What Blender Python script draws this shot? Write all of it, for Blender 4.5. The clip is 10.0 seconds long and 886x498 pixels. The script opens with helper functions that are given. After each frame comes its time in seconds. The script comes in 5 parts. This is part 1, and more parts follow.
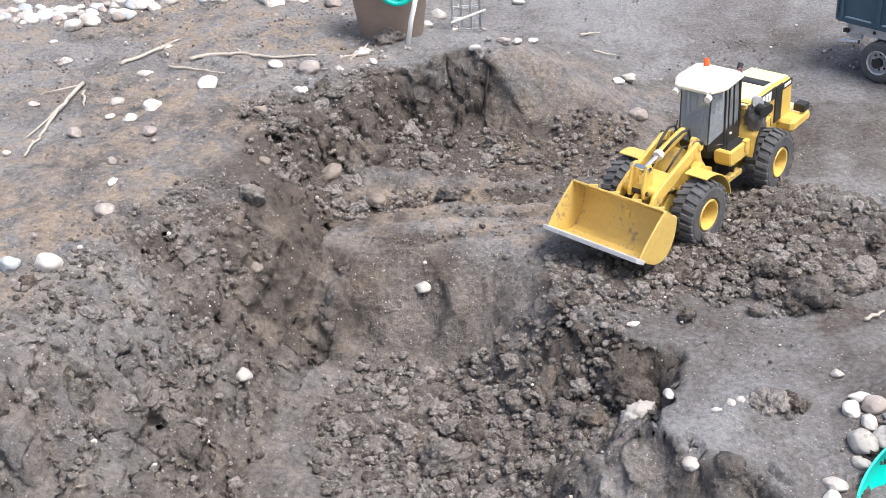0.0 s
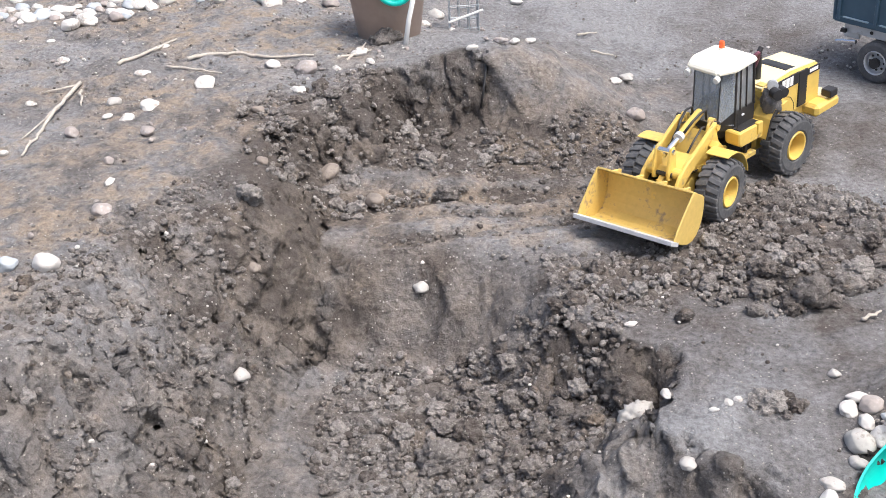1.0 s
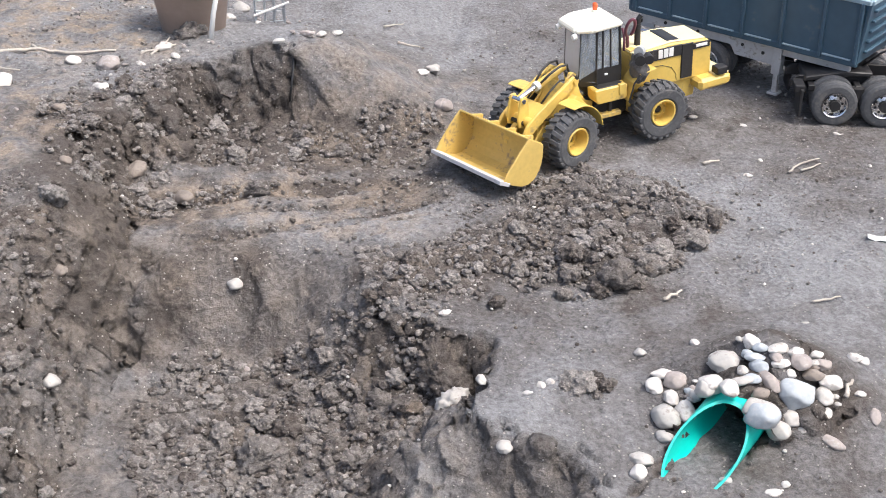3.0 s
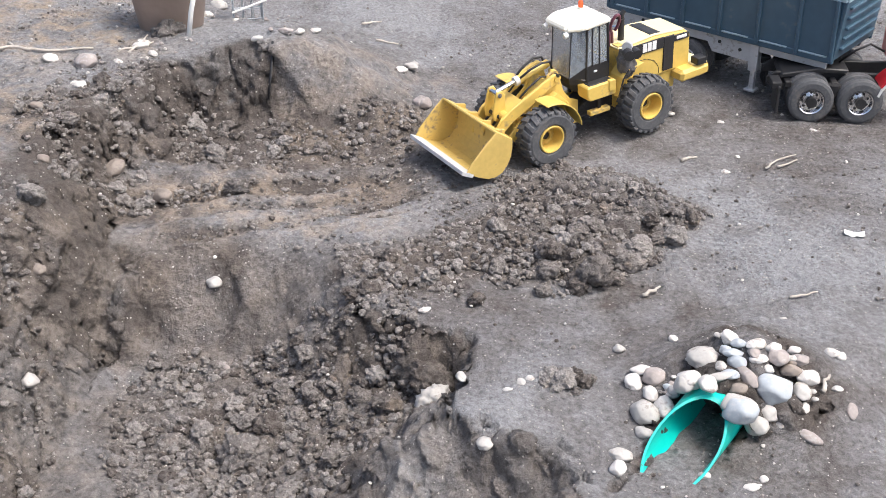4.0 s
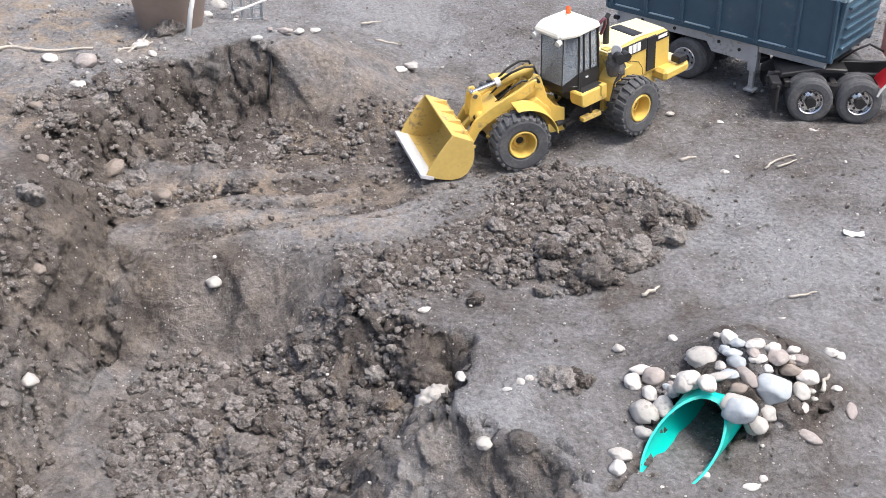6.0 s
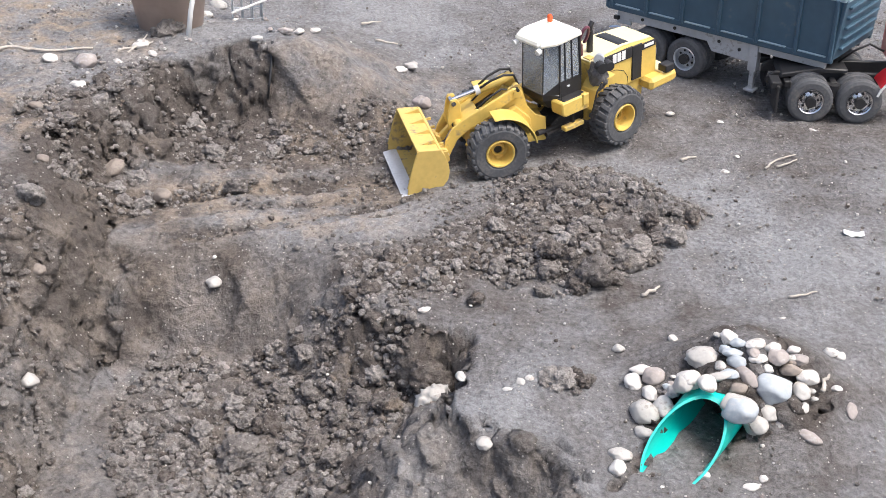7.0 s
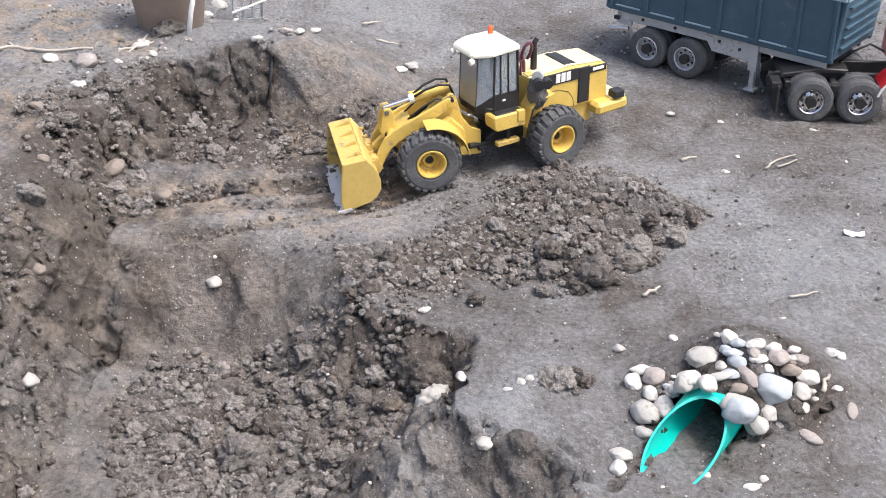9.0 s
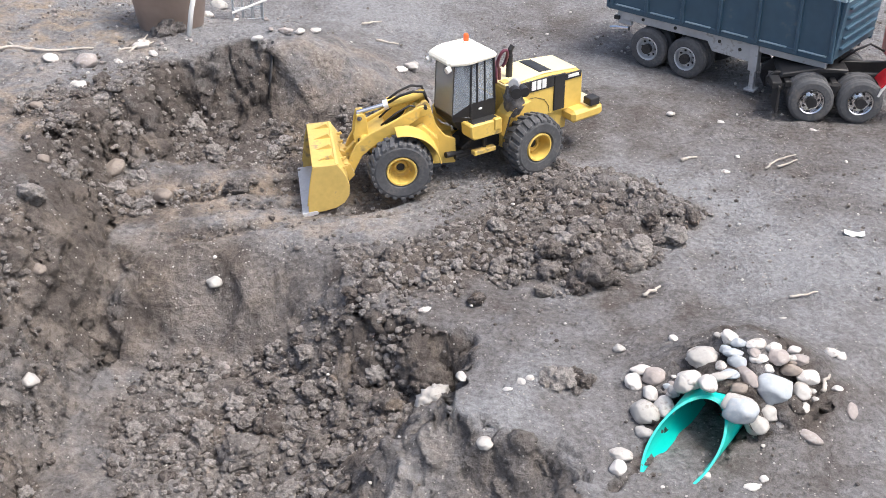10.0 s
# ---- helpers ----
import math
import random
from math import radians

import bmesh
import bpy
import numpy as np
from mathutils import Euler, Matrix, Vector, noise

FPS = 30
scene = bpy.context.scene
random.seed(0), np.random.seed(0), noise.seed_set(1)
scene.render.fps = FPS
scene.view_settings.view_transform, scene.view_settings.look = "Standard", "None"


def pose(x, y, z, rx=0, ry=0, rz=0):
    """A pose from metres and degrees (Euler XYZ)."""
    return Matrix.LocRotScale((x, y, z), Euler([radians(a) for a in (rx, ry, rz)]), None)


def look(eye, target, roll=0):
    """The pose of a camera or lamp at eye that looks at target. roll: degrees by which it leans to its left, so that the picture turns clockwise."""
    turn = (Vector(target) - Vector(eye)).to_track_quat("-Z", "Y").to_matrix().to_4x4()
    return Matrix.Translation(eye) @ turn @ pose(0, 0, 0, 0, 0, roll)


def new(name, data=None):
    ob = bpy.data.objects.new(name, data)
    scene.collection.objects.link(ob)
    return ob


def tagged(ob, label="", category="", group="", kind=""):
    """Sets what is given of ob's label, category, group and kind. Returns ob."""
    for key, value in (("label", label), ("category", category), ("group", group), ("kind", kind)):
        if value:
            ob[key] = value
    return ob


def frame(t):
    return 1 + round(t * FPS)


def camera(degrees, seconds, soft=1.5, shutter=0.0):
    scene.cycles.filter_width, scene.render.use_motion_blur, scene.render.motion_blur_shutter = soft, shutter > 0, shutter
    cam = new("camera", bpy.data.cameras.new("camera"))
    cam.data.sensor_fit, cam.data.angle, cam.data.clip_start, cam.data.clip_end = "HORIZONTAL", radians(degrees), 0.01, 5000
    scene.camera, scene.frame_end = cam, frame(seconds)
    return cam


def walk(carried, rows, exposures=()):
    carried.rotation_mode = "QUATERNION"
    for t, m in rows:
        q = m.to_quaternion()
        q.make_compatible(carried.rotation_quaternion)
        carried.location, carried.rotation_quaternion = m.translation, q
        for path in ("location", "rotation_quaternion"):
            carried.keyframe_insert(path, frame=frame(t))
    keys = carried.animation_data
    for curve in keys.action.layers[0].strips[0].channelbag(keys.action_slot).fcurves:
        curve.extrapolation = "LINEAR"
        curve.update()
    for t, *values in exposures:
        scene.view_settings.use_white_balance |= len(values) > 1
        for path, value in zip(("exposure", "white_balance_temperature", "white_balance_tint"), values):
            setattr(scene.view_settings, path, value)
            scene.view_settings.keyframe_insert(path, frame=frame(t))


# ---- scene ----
cam = camera(38.0, 10.0, soft=0.85, shutter=0.4)
walk(cam, [
    (0.0, pose(-0.0013, 0.0091, 0.9875, 60.858, 2.734, 9.139)),
    (0.5, pose(0.0003, 0.0105, 0.9890, 60.793, 2.792, 9.152)),
    (1.0, pose(-0.0016, 0.0091, 0.9880, 60.837, 2.672, 9.038)),
    (1.5, pose(0.0060, 0.0071, 0.9875, 60.848, 2.457, 8.323)),
    (2.0, pose(-0.0016, 0.0047, 0.9951, 60.470, 1.136, 4.107)),
    (2.5, pose(-0.0014, 0.0019, 0.9967, 60.354, 0.880, 3.238)),
    (3.0, pose(0.0012, 0.0026, 0.9977, 60.150, 0.278, 0.937)),
    (4.5, pose(-0.0001, -0.0002, 1.0007, 59.987, -0.014, -0.030)),
    (10.0, pose(0.0000, 0.0000, 1.0000, 60.000, -0.000, 0.000)),
])

# ---- light: a bright overcast day ----
world = bpy.data.worlds.new("overcast_sky")
scene.world = world
world.use_nodes = True
sky = world.node_tree.nodes.new("ShaderNodeTexSky")
sky.sky_type = "NISHITA"
sky.sun_disc = False
sky.sun_elevation, sky.sun_rotation = radians(64), radians(113)
sky.air_density, sky.dust_density, sky.ozone_density = 1.0, 6.0, 1.0
backing = world.node_tree.nodes["Background"]
backing.inputs[1].default_value = 0.15
world.node_tree.links.new(sky.outputs[0], backing.inputs[0])
sun = new("sun", bpy.data.lights.new("sun", "SUN"))
sun.data.energy, sun.data.angle, sun.data.color = 1.7, radians(22), (1.0, 0.985, 0.965)
sun.matrix_world = look((1.9, -0.8, 4.2), (0, 0, 0))
scene.view_settings.exposure = 0.75


# ---- materials ----
def material(name, colour, rough=0.7, metal=0.0, spread=0.15, grain=60.0, bump=0.15, dirt=None, dirt_at=0.55, soft=0.1, fixed=False):
    """Colour varied by coarse and fine noise, optional dirt in patches, fine relief."""
    m = bpy.data.materials.new(name)
    m.use_nodes = True
    n, link = m.node_tree.nodes, m.node_tree.links.new
    b = n["Principled BSDF"]
    tc = n.new("ShaderNodeTexCoord")
    info = n.new("ShaderNodeObjectInfo")
    shift = n.new("ShaderNodeVectorMath")
    shift.operation = "ADD"
    link(n.new("ShaderNodeNewGeometry").outputs["Position"] if fixed else tc.outputs["Object"], shift.inputs[0])
    link(info.outputs["Random"], shift.inputs[1])
    fine, coarse = n.new("ShaderNodeTexNoise"), n.new("ShaderNodeTexNoise")
    fine.inputs["Scale"].default_value, fine.inputs["Detail"].default_value = grain * 6, 6
    coarse.inputs["Scale"].default_value, coarse.inputs["Detail"].default_value = grain, 5
    for t in (fine, coarse):
        link(shift.outputs[0], t.inputs["Vector"])
    ramp = n.new("ShaderNodeMapRange")
    ramp.inputs["From Min"].default_value, ramp.inputs["From Max"].default_value = 0.3, 0.7
    ramp.inputs["To Min"].default_value, ramp.inputs["To Max"].default_value = 1 - spread, 1 + spread
    mixn = n.new("ShaderNodeMath")
    mixn.operation = "MULTIPLY_ADD"
    mixn.inputs[1].default_value = 0.45
    link(fine.outputs["Fac"], mixn.inputs[0])
    half = n.new("ShaderNodeMath")
    half.operation = "MULTIPLY"
    half.inputs[1].default_value = 0.55
    link(coarse.outputs["Fac"], half.inputs[0])
    link(half.outputs[0], mixn.inputs[2])
    link(mixn.outputs[0], ramp.inputs["Value"])
    col = n.new("ShaderNodeVectorMath")
    col.operation = "SCALE"
    col.inputs[0].default_value = colour
    link(ramp.outputs[0], col.inputs["Scale"])
    last = col.outputs[0]
    if dirt:
        edge = n.new("ShaderNodeMapRange")
        edge.inputs["From Min"].default_value, edge.inputs["From Max"].default_value = dirt_at, dirt_at + soft
        link(mixn.outputs[0], edge.inputs["Value"])
        mx = n.new("ShaderNodeMix")
        mx.data_type = "RGBA"
        link(edge.outputs[0], mx.inputs["Factor"])
        link(last, mx.inputs["A"])
        mx.inputs["B"].default_value = (*dirt, 1)
        last = mx.outputs["Result"]
    link(last, b.inputs["Base Color"])
    b.inputs["Roughness"].default_value, b.inputs["Metallic"].default_value = rough, metal
    if bump:
        bp = n.new("ShaderNodeBump")
        bp.inputs["Strength"].default_value, bp.inputs["Distance"].default_value = bump, 0.002
        link(fine.outputs["Fac"], bp.inputs["Height"])
        link(bp.outputs[0], b.inputs["Normal"])
    return m


def soil_material(name, damp, dry, tan, use_paleness):
    """Earth: damp and dry tones in patches, crumbs and fine pits. A vertex attribute blends between the two tones."""
    m = bpy.data.materials.new(name)
    m.use_nodes = True
    n, link = m.node_tree.nodes, m.node_tree.links.new
    b = n["Principled BSDF"]
    where = n.new("ShaderNodeNewGeometry").outputs["Position"]

    def tex(scale, detail=6, rough=0.6):
        t = n.new("ShaderNodeTexNoise")
        t.inputs["Scale"].default_value, t.inputs["Detail"].default_value, t.inputs["Roughness"].default_value = scale, detail, rough
        link(where, t.inputs["Vector"])
        return t.outputs["Fac"]

    def maths(op, a, c, d=None):
        k = n.new("ShaderNodeMath")
        k.operation = op
        for i, v in enumerate((a, c) if d is None else (a, c, d)):
            if isinstance(v, (int, float)):
                k.inputs[i].default_value = v
            else:
                link(v, k.inputs[i])
        return k.outputs[0]

    def blend(fac, a, c):
        k = n.new("ShaderNodeMix")
        k.data_type = "RGBA"
        link(fac, k.inputs["Factor"])
        for key, v in (("A", a), ("B", c)):
            if isinstance(v, tuple):
                k.inputs[key].default_value = (*v, 1)
            else:
                link(v, k.inputs[key])
        return k.outputs["Result"]

    def ranged(v, lo, hi, a=0.0, c=1.0):
        k = n.new("ShaderNodeMapRange")
        link(v, k.inputs["Value"])
        for key, x in (("From Min", lo), ("From Max", hi), ("To Min", a), ("To Max", c)):
            k.inputs[key].default_value = x
        return k.outputs[0]

    big, mid, small, grit = tex(4.5), tex(22), tex(120, 5), tex(520, 4, 0.7)
    if use_paleness:
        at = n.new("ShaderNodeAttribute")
        at.attribute_name = "paleness"
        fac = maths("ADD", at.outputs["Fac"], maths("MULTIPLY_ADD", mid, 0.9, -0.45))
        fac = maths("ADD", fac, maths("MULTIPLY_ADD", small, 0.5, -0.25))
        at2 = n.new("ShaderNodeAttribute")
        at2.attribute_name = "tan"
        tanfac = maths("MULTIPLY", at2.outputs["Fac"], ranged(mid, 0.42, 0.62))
    else:
        info = n.new("ShaderNodeObjectInfo")
        geo = n.new("ShaderNodeNewGeometry")
        r = maths("ADD", info.outputs["Random"], geo.outputs["Random Per Island"])
        fac = maths("MULTIPLY_ADD", maths("FRACT", r, 0.0), 1.0, maths("MULTIPLY_ADD", small, 1.0, -0.45))
        tanfac = ranged(mid, 0.6, 0.7, 0.0, 0.5)
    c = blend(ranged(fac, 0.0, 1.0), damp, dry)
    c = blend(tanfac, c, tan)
    tone = ranged(maths("ADD", maths("MULTIPLY", grit, 0.5), maths("MULTIPLY", small, 0.5)), 0.32, 0.68, 0.55, 1.45)
    sc = n.new("ShaderNodeVectorMath")
    sc.operation = "SCALE"
    link(c, sc.inputs[0])
    link(tone, sc.inputs["Scale"])
    # pale specks of grit
    vor = n.new("ShaderNodeTexVoronoi")
    vor.inputs["Scale"].default_value = 190
    link(where, vor.inputs["Vector"])
    rad = n.new("ShaderNodeSeparateColor")
    link(vor.outputs["Color"], rad.inputs[0])
    speck = maths("MULTIPLY", maths("LESS_THAN", vor.outputs["Distance"], 0.26), maths("GREATER_THAN", rad.outputs[0], 0.90))
    c = blend(speck, sc.outputs[0], (0.42, 0.40, 0.37))
    link(c, b.inputs["Base Color"])
    b.inputs["Roughness"].default_value = 0.92
    b.inputs["Specular IOR Level"].default_value = 0.25
    hgt = maths("ADD", maths("MULTIPLY", small, 1.6), maths("ADD", maths("MULTIPLY", mid, 2.0), maths("MULTIPLY", grit, 0.6)))
    bp = n.new("ShaderNodeBump")
    bp.inputs["Strength"].default_value, bp.inputs["Distance"].default_value = 1.0, 0.006
    link(hgt, bp.inputs["Height"])
    link(bp.outputs[0], b.inputs["Normal"])
    return m


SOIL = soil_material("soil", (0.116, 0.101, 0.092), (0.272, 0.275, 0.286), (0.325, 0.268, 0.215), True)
CLOD = soil_material("clod_earth", (0.108, 0.092, 0.083), (0.315, 0.294, 0.279), (0.32, 0.255, 0.195), False)
YELLOW = material("yellow_paint", (0.66, 0.465, 0.115), 0.42, 0, 0.14, 16, 0.06, dirt=(0.34, 0.25, 0.13), dirt_at=0.57)
BUCKET_YELLOW = material("scuffed_yellow_paint", (0.60, 0.43, 0.13), 0.5, 0, 0.14, 20, 0.1, dirt=(0.28, 0.21, 0.13), dirt_at=0.55)
STEEL = material("worn_steel", (0.66, 0.67, 0.69), 0.45, 0.25, 0.15, 40, 0.15, dirt=(0.42, 0.39, 0.36), dirt_at=0.58)
CHROME = material("chrome", (0.75, 0.75, 0.76), 0.16, 1.0, 0.06, 30, 0)
# yellow lightened to carry the sky's glare on upward faces
HOOD_GLARE = material("sky_glare_yellow", (0.80, 0.69, 0.40), 0.35, 0, 0.08, 14, 0.03)
ROOF_WHITE = material("cream_roof_paint", (0.88, 0.85, 0.73), 0.35, 0, 0.05, 14, 0.03)
BLACK = material("black_plastic", (0.022, 0.022, 0.024), 0.5, 0, 0.3, 40, 0.1, dirt=(0.08, 0.07, 0.06), dirt_at=0.6)
RUBBER = material("dusty_rubber", (0.082, 0.085, 0.092), 0.75, 0, 0.3, 30, 0.3, dirt=(0.16, 0.145, 0.132), dirt_at=0.53, soft=0.2)
WHITE = material("white_decal", (0.78, 0.78, 0.76), 0.5, 0, 0.04, 30, 0)
AMBER = material("amber_lens", (0.85, 0.13, 0.03), 0.25, 0, 0.05, 30, 0)
HOSE = material("maroon_hose", (0.13, 0.035, 0.06), 0.45, 0, 0.2, 40, 0.1)
GREY_BAG = material("grey_film", (0.12, 0.115, 0.115), 0.35, 0, 0.45, 55, 0.5)
BLUE = material("slate_blue_paint", (0.052, 0.102, 0.148), 0.42, 0, 0.14, 10, 0.05, dirt=(0.13, 0.15, 0.16), dirt_at=0.6)
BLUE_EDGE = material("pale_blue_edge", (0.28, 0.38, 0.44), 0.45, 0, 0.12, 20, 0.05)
ALUMINIUM = material("brushed_aluminium", (0.50, 0.52, 0.55), 0.45, 0.35, 0.15, 20, 0.08, dirt=(0.25, 0.24, 0.23), dirt_at=0.58)
RED = material("red_paint", (0.50, 0.02, 0.03), 0.3, 0, 0.08, 20, 0.02)
TEAL = material("teal_plastic", (0.0, 0.50, 0.43), 0.38, 0, 0.06, 18, 0.03)
TERRACOTTA = material("brown_bucket", (0.34, 0.265, 0.225), 0.6, 0, 0.12, 12, 0.1)
WOOD = material("bleached_stick", (0.43, 0.395, 0.35), 0.8, 0, 0.25, 60, 0.4)
WIRE = material("galvanised_wire", (0.42, 0.45, 0.48), 0.4, 0.6, 0.2, 60, 0.1)
STONES = {
    "pale": material("pale_pebble", (0.57, 0.55, 0.525), 0.6, 0, 0.16, 35, 0.1, dirt=(0.36, 0.33, 0.30), dirt_at=0.52, fixed=True),
    "grey": material("grey_pebble", (0.42, 0.405, 0.385), 0.6, 0, 0.18, 35, 0.1, dirt=(0.27, 0.245, 0.22), dirt_at=0.54, fixed=True),
    "blue": material("bluish_pebble", (0.36, 0.395, 0.43), 0.55, 0, 0.16, 35, 0.1, dirt=(0.46, 0.46, 0.46), dirt_at=0.55, fixed=True),
    "tan": material("tan_pebble", (0.24, 0.205, 0.178), 0.75, 0, 0.2, 35, 0.12, dirt=(0.18, 0.155, 0.135), dirt_at=0.50, fixed=True),
    "rose": material("rose_pebble", (0.31, 0.275, 0.26), 0.6, 0, 0.2, 35, 0.12, dirt=(0.40, 0.38, 0.365), dirt_at=0.55, fixed=True),
}
glass = bpy.data.materials.new("hazy_cab_glass")
glass.use_nodes = True
g = glass.node_tree.nodes["Principled BSDF"]
g.inputs["Base Color"].default_value = (0.66, 0.71, 0.76, 1)
g.inputs["Roughness"].default_value = 0.20
g.inputs["Transmission Weight"].default_value = 0.82
g.inputs["IOR"].default_value = 1.2
GLASS = glass


# ---- mesh helpers ----
def part(name, bm, mat, parent=None, label="", m=None, smooth=False, flip=True):
    """Links a bmesh as one mesh object under a thing or a part."""
    if flip:
        bmesh.ops.recalc_face_normals(bm, faces=bm.faces[:])
    me = bpy.data.meshes.new(name)
    bm.to_mesh(me)
    bm.free()
    me.materials.append(mat)
    if smooth:
        for p in me.polygons:
            p.use_smooth = True
    ob = new(name, me)
    if parent:
        ob.parent = parent
    if m:
        ob.matrix_basis = m
    if label:
        tagged(ob, label)
    return ob


def box(x0, x1, y0, y1, z0, z1, bevel=0.002, seg=2, bm=None):
    bm2 = bmesh.new()
    bmesh.ops.create_cube(bm2, size=1)
    for v in bm2.verts:
        v.co = Vector(((x0 + x1) / 2 + v.co.x * (x1 - x0), (y0 + y1) / 2 + v.co.y * (y1 - y0), (z0 + z1) / 2 + v.co.z * (z1 - z0)))
    if bevel:
        bmesh.ops.bevel(bm2, geom=bm2.edges[:], offset=bevel, segments=seg, affect="EDGES", profile=0.5)
    return join(bm, bm2)


def join(bm, other):
    """Adds a bmesh to another."""
    if bm is None:
        return other
    me = bpy.data.meshes.new("scratch")
    other.to_mesh(me)
    other.free()
    bm.from_mesh(me)
    bpy.data.meshes.remove(me)
    return bm


def plate(profile, y0, y1, bevel=0.001, bm=None):
    """A prism: a profile in x and z, from y0 to y1."""
    b2 = bmesh.new()
    a = [b2.verts.new((x, y0, z)) for x, z in profile]
    c = [b2.verts.new((x, y1, z)) for x, z in profile]
    b2.faces.new(a)
    b2.faces.new(c[::-1])
    k = len(profile)
    for i in range(k):
        b2.faces.new((a[i], c[i], c[(i + 1) % k], a[(i + 1) % k]))
    bmesh.ops.recalc_face_normals(b2, faces=b2.faces[:])
    if bevel:
        bmesh.ops.bevel(b2, geom=b2.edges[:], offset=bevel, segments=1, affect="EDGES")
    return join(bm, b2)


def rod(a, b, r, sides=10, bm=None, r2=None):
    """A round bar from a to b."""
    a, b = Vector(a), Vector(b)
    b2 = bmesh.new()
    bmesh.ops.create_cone(b2, cap_ends=True, segments=sides, radius1=r, radius2=r if r2 is None else r2, depth=(b - a).length)
    turn = (b - a).to_track_quat("Z", "Y").to_matrix().to_4x4()
    b2.transform(Matrix.Translation((a + b) / 2) @ turn)
    return join(bm, b2)


def tube(points, r, sides=8, bm=None, taper=1.0):
    """A bent bar through points."""
    b2 = bm or bmesh.new()
    pts = [Vector(p) for p in points]
    rings = []
    for i, p in enumerate(pts):
        d = (pts[min(i + 1, len(pts) - 1)] - pts[max(i - 1, 0)]).normalized()
        side = d.orthogonal().normalized() if not rings else (last_side - d * last_side.dot(d)).normalized()
        last_side = side
        up = d.cross(side)
        rr = r * (1 + (taper - 1) * i / max(len(pts) - 1, 1))
        rings.append([b2.verts.new(p + (side * math.cos(t) + up * math.sin(t)) * rr) for t in (math.tau * k / sides for k in range(sides))])
    for q, s in zip(rings, rings[1:]):
        for k in range(sides):
            b2.faces.new((q[k], q[(k + 1) % sides], s[(k + 1) % sides], s[k]))
    b2.faces.new(rings[0][::-1])
    b2.faces.new(rings[-1])
    return b2


def lathe(profile, sides=40, axis="Y", bm=None):
    """Turns a profile of (distance along the axis, radius) round the axis."""
    b2 = bmesh.new()
    rings = []
    for d, r in profile:
        ring = []
        for k in range(sides):
            t = math.tau * k / sides
            c, s = r * math.cos(t), r * math.sin(t)
            ring.append(b2.verts.new((c, d, s) if axis == "Y" else (c, s, d)))
        rings.append(ring)
    for q, s in zip(rings, rings[1:]):
        for k in range(sides):
            b2.faces.new((q[k], q[(k + 1) % sides], s[(k + 1) % sides], s[k]))
    return join(bm, b2)

# ---- the ground: one sheet with bench, pit, bank and spoil ----
def lattice(ix, iy, seed):
    h = (ix.astype(np.int64) * 374761393 + iy.astype(np.int64) * 668265263 + seed * 974634777) & 0x7FFFFFFF
    h = ((h ^ (h >> 13)) * 1274126177) & 0x7FFFFFFF
    h = (h ^ (h >> 16)) & 0xFFFF
    return h / 65535.0


def smooth_noise(x, y, seed=0):
    """Value noise from -1 to 1."""
    ix, iy = np.floor(x), np.floor(y)
    fx, fy = x - ix, y - iy
    fx, fy = fx * fx * (3 - 2 * fx), fy * fy * (3 - 2 * fy)
    a, b = lattice(ix, iy, seed), lattice(ix + 1, iy, seed)
    c, d = lattice(ix, iy + 1, seed), lattice(ix + 1, iy + 1, seed)
    return 2 * (a + (b - a) * fx + (c - a) * fy + (a - b - c + d) * fx * fy) - 1


def fractal(x, y, scale, octaves=4, seed=0, gain=0.5):
    total, amp = np.zeros(np.shape(x)), 1.0
    for o in range(octaves):
        a = 0.6 + o
        u, v = x * math_cos(a) - y * math_sin(a), x * math_sin(a) + y * math_cos(a)
        total, amp, scale = total + amp * smooth_noise(u * scale, v * scale, seed + o), amp * gain, scale * 2.03
    return total


def math_cos(a):
    return float(np.cos(a))


def math_sin(a):
    return float(np.sin(a))


def ease(d, a, b):
    t = np.clip((d - a) / (b - a), 0, 1)
    return t * t * (3 - 2 * t)


def inside(x, y, outline):
    """Signed distance to an outline, positive within."""
    best, odd = np.full(np.shape(x), 1e9), np.zeros(np.shape(x), bool)
    for (ax, ay), (bx, by) in zip(outline, outline[1:] + outline[:1]):
        dx, dy = bx - ax, by - ay
        t = np.clip(((x - ax) * dx + (y - ay) * dy) / (dx * dx + dy * dy), 0, 1)
        best = np.minimum(best, np.hypot(x - ax - t * dx, y - ay - t * dy))
        if ay != by:
            odd ^= ((ay > y) != (by > y)) & (x < (bx - ax) * (y - ay) / (by - ay) + ax)
    return np.where(odd, best, -best)


PIT = [(-0.654, 1.708), (-0.539, 1.767), (-0.429, 1.755), (-0.324, 1.761), (-0.216, 1.748), (-0.150, 1.682), (-0.107, 1.593), (-0.031, 1.533),
       (0.052, 1.504), (0.055, 1.448), (0.021, 1.371), (0.012, 1.323), (0.083, 1.297), (0.153, 1.273), (0.180, 1.220), (0.177, 1.150),
       (0.17, 0.80), (-1.6, 0.75), (-1.6, 1.5)]
BANK = [(-1.7, 1.0), (-0.881, 1.292), (-0.833, 1.395), (-0.807, 1.506), (-0.778, 1.620), (-0.724, 1.709), (-0.692, 1.812), (-0.672, 1.924), (-0.616, 2.037), (-0.550, 2.105),
        (-0.506, 2.200), (-0.419, 2.254), (-0.313, 2.258), (-0.220, 2.275), (-0.135, 2.274), (-0.062, 2.301), (0.002, 2.328), (0.05, 2.75), (-0.1, 6.0), (-6.0, 6.0), (-6.0, 1.0)]
